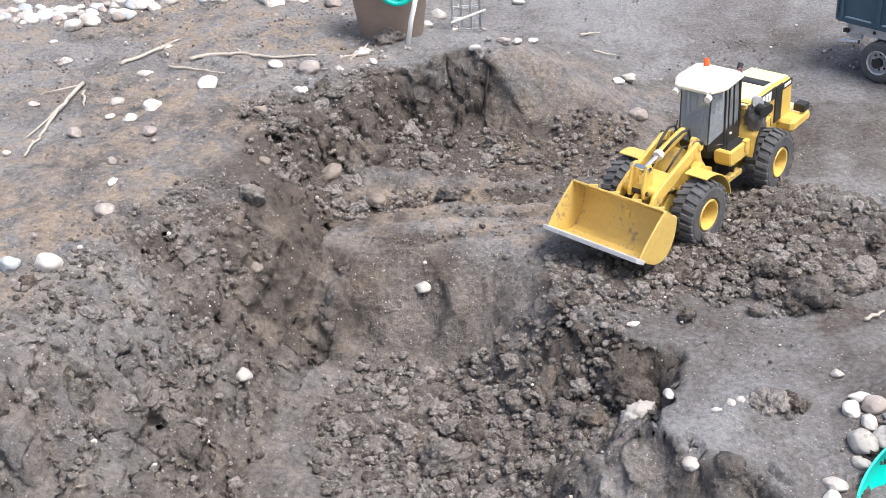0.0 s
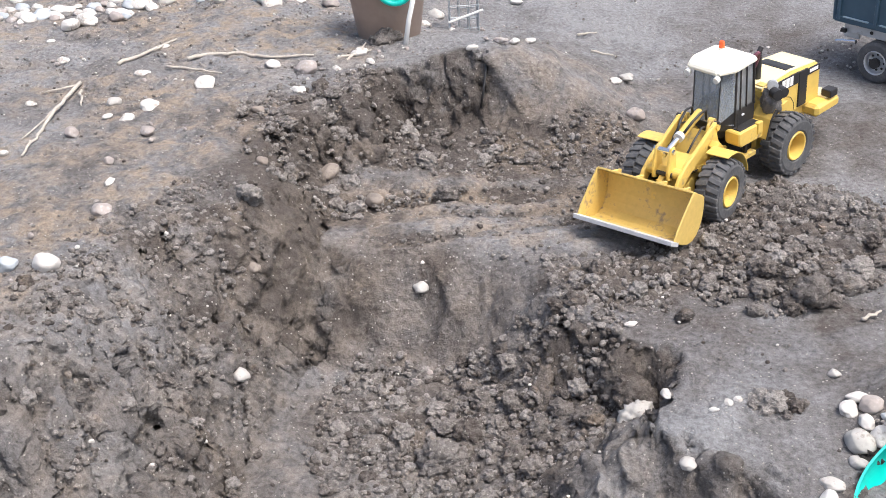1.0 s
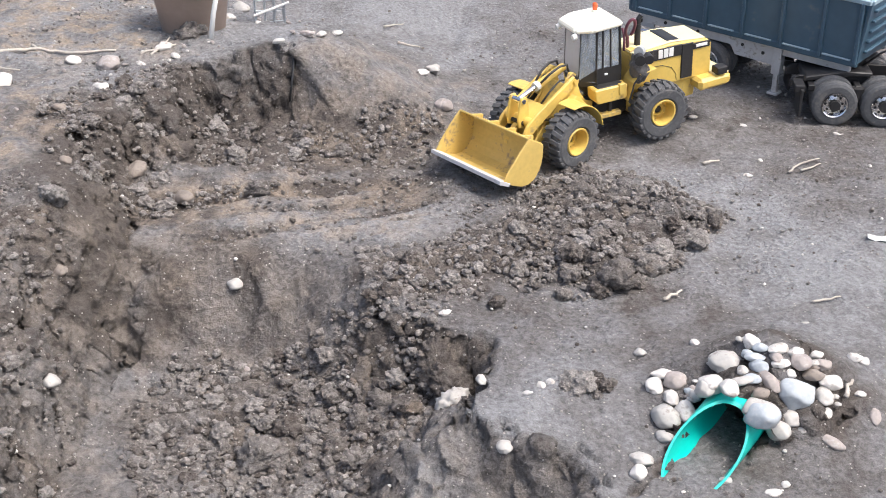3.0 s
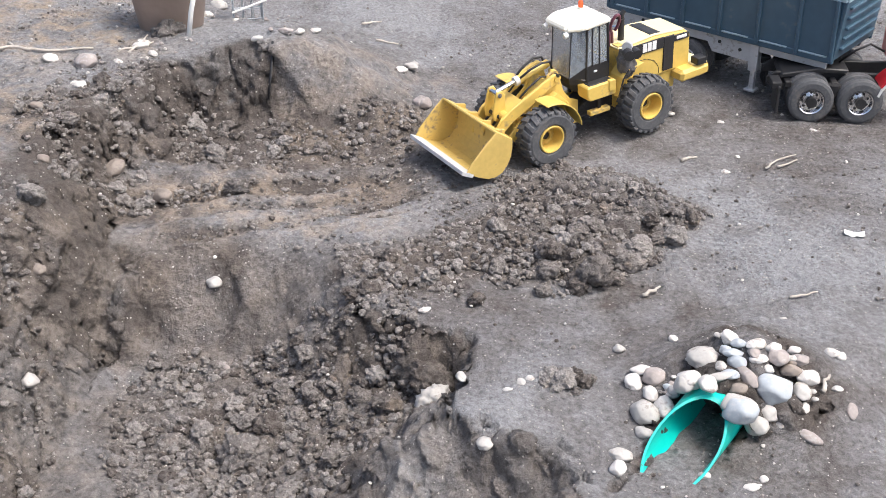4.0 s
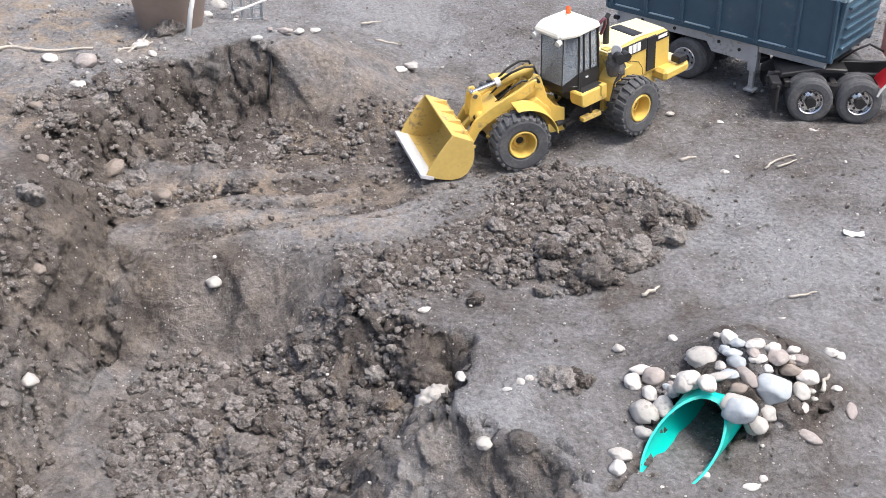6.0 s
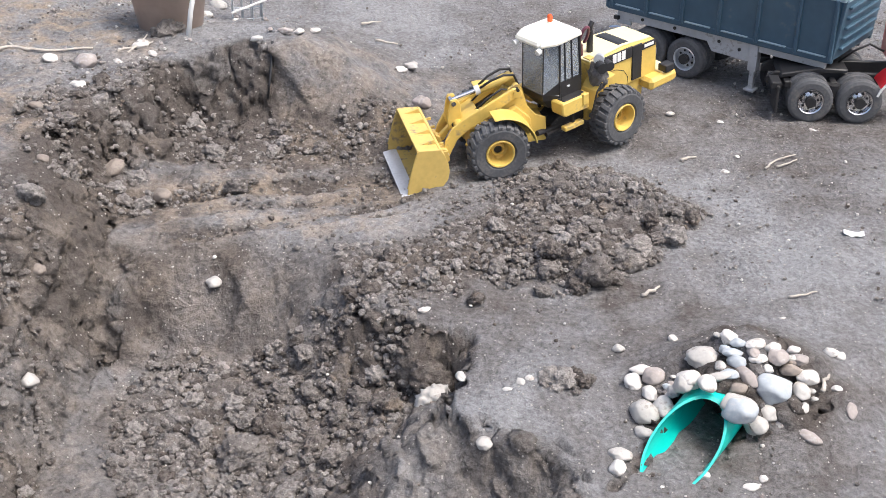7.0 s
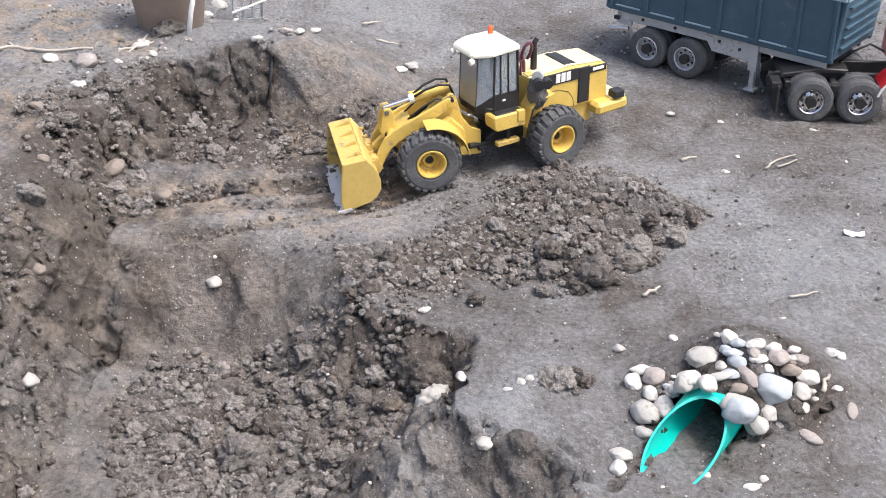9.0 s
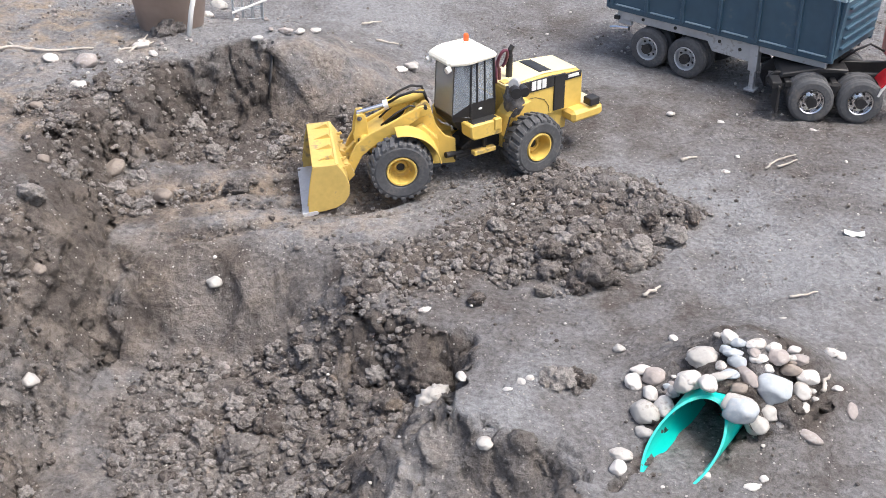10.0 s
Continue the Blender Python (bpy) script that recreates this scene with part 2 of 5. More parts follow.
SPOIL = [(-0.169, 1.708), (-0.021, 1.761), (0.070, 1.844), (0.117, 1.966), (0.222, 2.010), (0.333, 1.956), (0.437, 1.864), (0.403, 1.797), (0.289, 1.682), (0.231, 1.625),
         (0.148, 1.633), (0.056, 1.649), (-0.003, 1.601), (-0.077, 1.586), (-0.130, 1.649)]
TALUS = [(-0.727, 2.026), (-0.636, 1.808), (-0.471, 1.840), (-0.388, 1.971), (-0.259, 2.046), (-0.083, 2.080), (-0.038, 2.229), (-0.189, 2.158), (-0.333, 2.143), (-0.529, 2.175)]


PIPE_AXIS = (-0.560, -0.8285, 0.0)
PIPE_TOP = (0.334, 1.312, 0.030)


def bank_height(x, y):
    top = 0.118 - 0.113 * ease(x, -0.36, 0.04)
    mound = 0.040 * np.exp(-(((x + 0.25) / 0.17) ** 2 + ((y - 2.27) / 0.11) ** 2))
    back = 1 - 0.75 * ease(y, 2.35, 2.75) * ease(x, -0.9, -0.35)
    return top * back + mound


def height(x, y):
    wob = 0.020 * fractal(x, y, 16, 3, 3)
    wob2 = 0.014 * fractal(x, y, 26, 2, 9)
    # the bench dips a little towards the foreground at its right
    base = -0.045 * ease(-y, -1.55, -1.15) * ease(x, 0.02, 0.35) - 0.02 * ease(x, 0.4, 0.9) * ease(-y, -2.0, -1.3)
    # pit
    d = inside(x, y, PIT) + wob2 * 0.8
    width = 0.165 + 0.03 * fractal(x, y, 5, 2, 5) - 0.060 * ease(x, -0.24, -0.10) - 0.020 * ease(x, -0.02, 0.04)
    width = np.maximum(width, 0.062)
    drop = np.clip(d / width, 0, 1)
    drop = 0.72 * ease(drop, 0, 0.95) + 0.28 * ease(d, 0.02, 0.32)
    floor = -0.165 + 0.045 * ease(x, -0.20, -0.05) + 0.015 * ease(-x, 0.40, 0.60) + 0.05 * ease(-x, -0.02, 0.10) * ease(x, -0.12, -0.02) * ease(-y, -1.45, -1.3)
    h = base + (floor - base) * drop
    # a buttress of earth that was left standing by the crack
    butt = np.exp(-(((x + 0.035) / 0.055) ** 2)) * ease(-y, -1.40, -1.34)
    h = np.maximum(h, -0.05 - 0.16 * (1 - butt) - 0.05 * ease(-y, -1.33, -1.1) + 0.010 * fractal(x, y, 40, 3, 21)) * ease(butt, 0.12, 0.5) + h * (1 - ease(butt, 0.12, 0.5))
    # bank
    d = inside(x, y, BANK) + wob
    steep = 0.085 + 0.29 * ease(-x, 0.42, 0.62) * ease(-y, -1.98, -1.72) + 0.03 * fractal(x, y, 6, 2, 31) + 0.10 * ease(x, -0.32, -0.18)
    up = 1 - ease(-d, 0.0, np.maximum(steep, 0.03))
    # talus foot under the bank
    foot = 0.035 * ease(d, -0.17, -0.02) * ease(-x, -0.05, 0.25)
    top = bank_height(x, y)
    h = h + foot * ease(h, -0.06, 0.0)
    h = np.where(top > h, h + (top - h) * up, h)
    # the outer end of the bank falls towards the pit as a shoulder
    d = inside(x, y, SPOIL) + wob2
    h = h + (0.007 + 0.017 * ease(x, 0.06, 0.20)) * ease(d, -0.01, 0.06) * (1 + 0.4 * fractal(x, y, 25, 2, 41))
    # the plain swells where the loader backs up
    h = h + 0.0135 * np.exp(-(((x - 0.34) / 0.13) ** 2 + ((y - 2.25) / 0.13) ** 2))
    # the bench is scraped hollow where the bucket works
    h = h - 0.016 * ease(x, -0.34, -0.22) * ease(-x, 0.02, 0.10) * ease(y, 1.80, 1.88) * ease(-y, -2.13, -2.05)
    # a hump of earth round the drain pipe
    h = h + 0.075 * np.exp(-(((x - 0.400) / 0.10) ** 2 + ((y - 1.395) / 0.075) ** 2))
    # the hollow in which the pipe lies
    dx, dy = x - PIPE_TOP[0], y - PIPE_TOP[1]
    s, q = dx * PIPE_AXIS[0] + dy * PIPE_AXIS[1], -dx * PIPE_AXIS[1] + dy * PIPE_AXIS[0]
    bed = ease(-np.abs(q), -0.0480, -0.0430) * ease(s, -0.075, -0.065) * ease(-s, -0.20, -0.12)
    return h + bed * (np.minimum(h, -0.036) - h)


# ---- sheet ----
def rough_mask(x, y, h):
    e = 0.006
    slope = np.hypot(height(x + e, y) - height(x - e, y), height(x, y + e) - height(x, y - e)) / (2 * e)
    return slope


def axis(lo, hi, step, far):
    core = np.arange(lo, hi, step)
    out, s, p = [], step, hi
    while p < far:
        s *= 1.22
        p += s
        out.append(p)
    left, s, p = [], step, lo
    while p > -far:
        s *= 1.22
        p -= s
        left.append(p)
    return np.array(left[::-1] + list(core) + out)


def cells(x, y, scale, seed):
    """Cell noise: distance to the nearest of scattered points, 0 to about 1."""
    x, y = x * scale, y * scale
    ix, iy = np.floor(x), np.floor(y)
    best = np.full(np.shape(x), 9.0)
    for a in (-1, 0, 1):
        for b in (-1, 0, 1):
            px, py = ix + a + lattice(ix + a, iy + b, seed), iy + b + lattice(ix + a, iy + b, seed + 7)
            best = np.minimum(best, np.hypot(px - x, py - y))
    return best


def reach(x, y, line):
    """Distance to an open line."""
    best = np.full(np.shape(x), 1e9)
    for (ax, ay), (bx, by) in zip(line, line[1:]):
        dx, dy = bx - ax, by - ay
        t = np.clip(((x - ax) * dx + (y - ay) * dy) / (dx * dx + dy * dy), 0, 1)
        best = np.minimum(best, np.hypot(x - ax - t * dx, y - ay - t * dy))
    return best


# drying cracks in the pit's walls
CRACKS = [[(-0.743, 1.506), (-0.719, 1.485), (-0.690, 1.473)], [(-0.640, 1.580), (-0.625, 1.523)], [(-0.264, 1.712), (-0.258, 1.683)], [(0.009, 1.507), (0.014, 1.492), (0.010, 1.355), (0.012, 1.311)],
          [(0.142, 1.274), (0.165, 1.250), (0.175, 1.208)], [(-0.720, 1.612), (-0.698, 1.578)], [(-0.592, 1.340), (-0.596, 1.281)], [(-0.119, 1.583), (-0.085, 1.551), (-0.077, 1.542)]]


def build_ground():
    xs, ys = axis(-1.12, 0.98, 0.0038, 70), axis(1.04, 2.62, 0.0038, 70)
    x, y = np.meshgrid(xs, ys)
    h = height(x, y)
    near = ease(-np.hypot(x, y - 1.9), -2.2, -1.4)
    slope = rough_mask(x, y, h)
    steep = ease(slope, 0.22, 0.9)
    spoil = ease(inside(x, y, SPOIL), -0.03, 0.03)
    talus = ease(inside(x, y, TALUS), -0.05, 0.03)
    pit = ease(inside(x, y, PIT), 0.0, 0.05)
    loose = np.clip(0.9 * spoil + 0.8 * talus + 0.55 * pit * (1 - 0.85 * ease(x, -0.52, -0.42) * ease(-x, 0.10, 0.20) * ease(y, 1.46, 1.54)), 0, 1)
    bankd = ease(inside(x, y, BANK), -0.03, 0.03)
    lumps = (0.5 - cells(x, y, 34, 5)) + 0.5 * (0.5 - cells(x, y, 75, 8))
    detail = 0.0034 * fractal(x, y, 26, 2, 61, 0.5) + bankd * (0.0042 * fractal(x, y, 24, 3, 63, 0.6) + 0.0030 * (0.5 - cells(x, y, 48, 66)))
    clay = ease(x, -0.52, -0.42) * ease(-x, 0.10, 0.20) * ease(y, 1.40, 1.46) * ease(-y, -1.84, -1.78)
    shoulder = ease(x, -0.345, -0.275) * ease(-x, -0.12, 0.02) * ease(y, 2.02, 2.10) * ease(-y, -2.46, -2.38)
    steep = steep * (1 - 0.8 * clay) * (1 - 0.62 * shoulder)
    detail += steep * (0.011 * fractal(x, y, 22, 4, 71, 0.6) + 0.016 * (0.42 - cells(x + 0.7 * h, y - 0.9 * h, 24, 75)) + 0.009 * (0.42 - cells(x - 0.9 * h, y - 1.1 * h, 52, 77)))
    detail += loose * (0.010 * lumps + 0.004 * fractal(x, y, 60, 3, 81))
    # wheel ruts along the bench
    along = x * 0.93 + y * 0.37
    across = -x * 0.37 + y * 0.93
    rut_zone = ease(x, -0.62, -0.45) * ease(-x, -0.02, 0.12) * ease(y, 1.72, 1.80) * ease(-y, -2.06, -1.98) * (1 - spoil)
    detail += rut_zone * (0.0088 * fractal(along * 0.10, across, 26, 2, 91) + 0.0050 * fractal(along * 0.14, across, 62, 2, 93) + 0.0022 * fractal(x, y, 70, 2, 95))
    # wind-smoothed crust on the old left flank
    detail *= 1 - 0.45 * ease(-x, 0.62, 0.80) * ease(-y, -1.66, -1.50)
    # cracks where blocks of the pit wall part
    crack = np.abs(fractal(x, y, 7, 4, 101, 0.55))
    detail -= 0.012 * (1 - ease(crack, 0.0, 0.05)) * ease(steep + 0.5 * pit, 0.3, 0.8) * (1 - 0.6 * clay)
    # fine level streaks and short splits in the smooth clay wall
    split = ease(fractal(x, y, 9, 2, 147), 0.0, 0.4) * (1 - ease(np.abs(fractal(x * 0.38, y, 34, 3, 145)), 0.0, 0.06))
    detail += clay * (0.0036 * fractal(x * 0.34, y, 58, 3, 141) - 0.007 * split)
    for line in CRACKS:
        gap = reach(x, y, line) + 0.0025 * fractal(x, y, 60, 2, 151)
        detail -= 0.016 * (1 - ease(gap, 0.0005, 0.0042))
    z = h + detail * near
    # overhangs and bulges: push steep earth sideways too
    gx, gy = np.gradient(z, axis=1) / np.gradient(x, axis=1), np.gradient(z, axis=0) / np.gradient(y, axis=0)
    push = (1 - 0.45 * pit * ease(x, -0.16, -0.08)) * steep * near * (0.018 * fractal(x + 0.8 * z, y - 1.2 * z, 30, 3, 111) + 0.007 * fractal(x + 1.6 * z, y - 2.0 * z, 75, 2, 113))
    norm = np.sqrt(gx * gx + gy * gy + 1)
    px, py = x - gx / norm * push, y - gy / norm * push
    rows, cols = x.shape
    co = np.stack([px, py, z], -1).reshape(-1, 3)
    idx = np.arange(rows * cols).reshape(rows, cols)
    quads = np.stack([idx[:-1, :-1], idx[:-1, 1:], idx[1:, 1:], idx[1:, :-1]], -1).reshape(-1, 4)
    me = bpy.data.meshes.new("ground")
    me.vertices.add(len(co))
    me.vertices.foreach_set("co", co.ravel())
    me.loops.add(quads.size)
    me.loops.foreach_set("vertex_index", quads.ravel())
    me.polygons.add(len(quads))
    me.polygons.foreach_set("loop_start", np.arange(0, quads.size, 4))
    me.polygons.foreach_set("loop_total", np.full(len(quads), 4))
    me.update(calc_edges=True)
    me.polygons.foreach_set("use_smooth", np.ones(len(quads), bool))
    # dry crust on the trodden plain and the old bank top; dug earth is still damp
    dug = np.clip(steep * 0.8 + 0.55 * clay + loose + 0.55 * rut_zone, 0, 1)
    paleness = 0.62 + 0.2 * bankd - 0.55 * dug + 0.30 * fractal(x, y, 3.5, 4, 121, 0.6) + 0.20 * fractal(x, y, 16, 3, 123, 0.6)
    # ridges paler, grooves darker: rut shading put into the colour along their relief
    rut_shading = fractal(along * 0.10, across, 26, 2, 91)
    paleness = paleness + rut_zone * (0.18 + 0.85 * rut_shading)
    # paler in the pit; darker on the fresh face of the bank and round the drain
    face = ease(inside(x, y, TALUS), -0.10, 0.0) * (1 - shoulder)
    # the machines' shadow and damp soil, painted together as one dark ellipse
    machine_dark = np.exp(-(((x - 0.52) / 0.30) ** 2 + ((y - 2.17) / 0.20) ** 2) ** 2)
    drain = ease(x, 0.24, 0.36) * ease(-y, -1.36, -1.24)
    paleness = paleness + 0.12 * pit + 0.02 * shoulder - 0.26 * face - 0.28 * machine_dark - 0.25 * drain + 0.35 * np.exp(-((x + 0.035) / 0.06) ** 2) * ease(-y, -1.42, -1.36)
    paleness = paleness + 0.30 * ease(-x, 0.50, 0.70) * ease(-y, -1.62, -1.45) * (0.6 + 0.6 * fractal(x, y, 9, 3, 161))
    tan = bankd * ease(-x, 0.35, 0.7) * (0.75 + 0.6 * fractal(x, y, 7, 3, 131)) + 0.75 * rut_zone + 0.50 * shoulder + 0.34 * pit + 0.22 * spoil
    for key, values in (("paleness", paleness), ("tan", np.clip(tan, 0, 1))):
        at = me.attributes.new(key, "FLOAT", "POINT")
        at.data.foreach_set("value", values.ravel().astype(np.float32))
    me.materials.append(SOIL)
    ob = new("ground", me)
    tagged(ob, "brown-grey bare earth with a dug pit, bank and wheel ruts", "ground", kind="structure")
    return ob


ground = build_ground()


def ground_z(x, y):
    return float(height(np.array([x]), np.array([y]))[0])

# ---- the wheel loader: rear axle at the origin, nose towards +x ----
HINGE, AXLE, TYRE_R, TRACK = 0.116, 0.102, 0.0575, 0.066
ARM_X, ARM_Z, PIN_X, PIN_Z = 0.058, 0.140, 0.145, -0.094


def tyre_mesh(radius, width, rim, depth, sides=44):
    w = width / 2
    bm = lathe([(-w * 0.72, rim), (-w * 0.96, rim + 0.004), (-w, radius * 0.78), (-w * 0.90, radius - depth * 1.6), (-w * 0.70, radius - depth),
                (w * 0.70, radius - depth), (w * 0.90, radius - depth * 1.6), (w, radius * 0.78), (w * 0.96, rim + 0.004), (w * 0.72, rim)], sides)
    return bm


def lug_mesh(radius, width, lugs, depth, side):
    """One slanted tread bar at the top of the tyre."""
    w = width / 2
    bm = box(-radius * math.pi / lugs * 0.52, radius * math.pi / lugs * 0.52, 0.0, w * 0.98, radius - depth * 1.2, radius, 0.0008, 1)
    for v in bm.verts:
        if abs(v.co.y) > w * 0.8:
            v.co.z -= depth * 0.9
        v.co.x += (v.co.y / w) * radius * 0.07
        v.co.y *= side
    return bm


def loader_wheel(side):
    """One wheel round the origin, its outside towards +y or -y."""
    # the hub end is black to paint in the rim's dark recess
    hub = rod((0, -0.012 * side, 0), (0, -0.001 * side, 0), 0.0068, 16)
    wheel = part("wheel", hub, BLACK)
    part("tyre", tyre_mesh(TYRE_R - 0.0027, 0.042, 0.0248, 0.0044), RUBBER, wheel, "dusty black lugged rubber tyre")
    lug = {}
    for k in range(22):
        for row in (-1, 1):
            if row not in lug:
                first = part("lug", lug_mesh(TYRE_R - 0.0027, 0.042, 22, 0.0044, row), RUBBER, wheel)
                lug[row] = first.data
            else:
                first = new("lug", lug[row])
                first.parent = wheel
            first.matrix_basis = Matrix.Rotation(math.tau * (k + (0.5 if row > 0 else 0)) / 22, 4, "Y")
    s = side
    rim = lathe([(-0.014 * s, 0.0248), (0.018 * s, 0.0256), (0.0200 * s, 0.0244), (0.0195 * s, 0.0222), (0.008 * s, 0.0200), (-0.003 * s, 0.0185), (-0.005 * s, 0.0125),
                 (0.001 * s, 0.0112), (0.002 * s, 0.0080), (-0.003 * s, 0.0072), (-0.003 * s, 0.0)], 36)
    part("rim", rim, YELLOW, wheel, "yellow dished steel rim", smooth=False)
    bolts = None
    for k in range(8):
        t = math.tau * k / 8
        c = (0.0160 * math.cos(t), 0, 0.0160 * math.sin(t))
        bolts = rod((c[0], -0.005 * s, c[2]), (c[0], -0.0005 * s, c[2]), 0.0011, 6, bolts)
    part("wheel_nuts", bolts, YELLOW, wheel)
    return wheel


def arc(cx, cz, r, a0, a1, n=10):
    return [(cx + r * math.cos(radians(a0 + (a1 - a0) * i / n)), cz + r * math.sin(radians(a0 + (a1 - a0) * i / n))) for i in range(n + 1)]


def fender(r0, r1, a0, a1, y0, y1):
    return plate(arc(0, 0, r1, a0, a1) + arc(0, 0, r0, a1, a0), y0, y1, 0.0006)


def build_loader():
    root = new("wheel_loader")
    tagged(root, "yellow scale-model wheel loader with cream roof on dusty black tyres", "toy loader")
    # rear frame and engine hood
    part("rear_frame", plate([(-0.10, 0.050), (0.040, 0.046), (0.040, 0.092), (-0.105, 0.093)], -0.030, 0.030, 0.0015), YELLOW, root)
    # black colour on the frame's front stands in for the shaded gap
    part("frame_tongue", plate([(0.038, 0.048), (0.115, 0.044), (0.118, 0.064), (0.070, 0.090), (0.038, 0.091)], -0.022, 0.022, 0.0015), BLACK, root, "frame front blackened as the dark gap at the hinge")
    part("axle", rod((0, -0.062, TYRE_R), (0, 0.062, TYRE_R), 0.010, 14), BLACK, root)
    hood = part("hood", plate([(-0.126, 0.074), (0.040, 0.074), (0.043, 0.146), (-0.040, 0.152), (-0.114, 0.146), (-0.125, 0.137)], -0.037, 0.037, 0.003), YELLOW, root,
                "yellow engine hood with sky glare painted on top and black side grille")
    # the glare on the hood's top is put into this plate's colour
    part("hood_top", plate([(0.042, 0.1465), (-0.040, 0.1525), (-0.112, 0.1465), (-0.112, 0.1485), (-0.040, 0.1548), (0.042, 0.1488)], -0.0345, 0.0345, 0.0008), HOOD_GLARE, hood)
    part("hood_hatch", plate([(-0.034, 0.1525), (-0.060, 0.1510), (-0.060, 0.1535), (-0.040, 0.1558), (-0.034, 0.1556)], -0.029, 0.029, 0.0006), BLACK, hood, "dark hatch on the hood top")
    for s in (-1, 1):
        part("grille", box(-0.084, -0.060, *sorted((s * 0.0365, s * 0.0395)), 0.080, 0.146, 0.0008, 1), BLACK, hood)
        part("side_band", box(-0.060, 0.036, *sorted((s * 0.0362, s * 0.0388)), 0.126, 0.1470, 0.0006, 1), BLACK, hood, "black decal band with a plain white mark")
        part("rear_band", box(-0.120, -0.084, *sorted((s * 0.0362, s * 0.0388)), 0.131, 0.143, 0.0006, 1), BLACK, hood)
        for k in range(3):
            x = -0.015 - k * 0.0112
            part("white_mark", box(x - 0.0047, x + 0.0047, *sorted((s * 0.0380, s * 0.0396)), 0.1285, 0.1450, 0.0006, 1), WHITE, hood)
        part("small_mark", box(-0.114, -0.090, *sorted((s * 0.0380, s * 0.0394)), 0.1345, 0.1405, 0.0004, 1), WHITE, hood)
        part("hood_seam", tube([(0.030, s * 0.0372, 0.112), (0.006, s * 0.0372, 0.115), (-0.020, s * 0.0372, 0.114), (-0.040, s * 0.0372, 0.106), (-0.050, s * 0.0372, 0.092), (-0.052, s * 0.0372, 0.078)], 0.0005, 6), BLACK, hood)
    for k in range(6):
        part("rear_slat", box(-0.1285, -0.1245, -0.030, 0.030, 0.082 + k * 0.009, 0.0865 + k * 0.009, 0.0006, 1), BLACK, hood)
    hood.matrix_basis = pose(-0.004, 0, 0.0125)
    weight = part("counterweight", plate([(-0.156, 0.058), (-0.092, 0.056), (-0.092, 0.079), (-0.156, 0.081), (-0.162, 0.075), (-0.162, 0.064)], -0.061, 0.061, 0.006), YELLOW, root,
                  "heavy yellow counterweight with a highlight painted on its top edge")
    # bright top edge: a highlight given as a paler plate
    part("counterweight_rim", plate([(-0.159, 0.080), (-0.126, 0.0795), (-0.126, 0.083), (-0.156, 0.084)], -0.055, 0.055, 0.0012), HOOD_GLARE, weight)
    for s in (-1, 1):
        part("tail_lamp_box", box(-0.150, -0.128, *sorted((s * 0.042, s * 0.062)), 0.082, 0.096, 0.002), BLACK, weight, "black plastic lamp box")
    weight.matrix_basis = pose(0, 0, 0.011)
    # rear fenders, side tanks and steps
    for s in (-1, 1):
        slope = [(0.062, 0.086), (0.052, 0.119), (0.040, 0.133), (0.006, 0.138)]
        inner = [(0.006, 0.1355), (0.039, 0.1305), (0.0497, 0.1175), (0.0590, 0.086)]
        guard = part("rear_fender", plate(slope + inner, *sorted((s * 0.030, s * 0.066)), 0.0006), YELLOW, root, "slanted yellow mudguard with a black edge")
        part("fender_edge", tube([(x, s * 0.0668, z) for x, z in slope[:3]], 0.0016, 6), BLACK, guard)
        tank = part("side_tank", plate([(0.060, 0.090), (0.118, 0.090), (0.124, 0.096), (0.126, 0.118), (0.060, 0.118)], *sorted((s * 0.028, s * 0.058)), 0.0022), YELLOW, root,
                    "yellow side tank with a dark step plate")
        part("step_plate", box(0.066, 0.118, *sorted((s * 0.037, s * 0.054)), 0.1175, 0.1194, 0.0008, 1), BLACK, tank)
        part("tank_end", box(0.064, 0.078, *sorted((s * 0.052, s * 0.0605)), 0.100, 0.1205, 0.0012, 1), YELLOW, tank)
        part("rail_step", box(0.068, 0.112, *sorted((s * 0.040, s * 0.052)), 0.058, 0.066, 0.0012), YELLOW, root)
        part("step_hanger", box(0.084, 0.090, *sorted((s * 0.040, s * 0.046)), 0.064, 0.092, 0.001, 1), BLACK, root)
        part("drive_shaft", rod((0.060, s * 0.020, 0.050), (0.150, s * 0.020, 0.058), 0.005, 12), BLACK, root)
    # cab: chamfered front corners, windows that reach lower towards the front
    def loop(z, front, corner, half, nose, back):
        return [(back, -half, z), (corner, -half, z), (front, -nose, z), (front, nose, z), (corner, half, z), (back, half, z)]

    low = bmesh.new()
    sections = [loop(0.078, 0.122, 0.106, 0.036, 0.018, 0.052), loop(0.100, 0.146, 0.112, 0.0405, 0.026, 0.050), loop(0.110, 0.149, 0.114, 0.041, 0.027, 0.050)]
    sections.append([(x, y, 0.132 if x < 0.116 else 0.112) for x, y, z in loop(0.12, 0.149, 0.114, 0.041, 0.027, 0.050)])
    rings = [[low.verts.new(p) for p in sec] for sec in sections]
    for q, r in zip(rings, rings[1:]):
        for k in range(6):
            low.faces.new((q[k], q[(k + 1) % 6], r[(k + 1) % 6], r[k]))
    low.faces.new(rings[0][::-1])
    low.faces.new(rings[-1])
    cab = part("cab", low, BLACK, root, "black lower cab with hazy windows")

    def pane(name, corners):
        bm = bmesh.new()
        bm.faces.new([bm.verts.new(c) for c in corners])
        bmesh.ops.solidify(bm, geom=bm.faces[:], thickness=0.0010)
        ob = part(name, bm, GLASS, cab, "hazy clear plastic pane")
        ob.visible_shadow = False

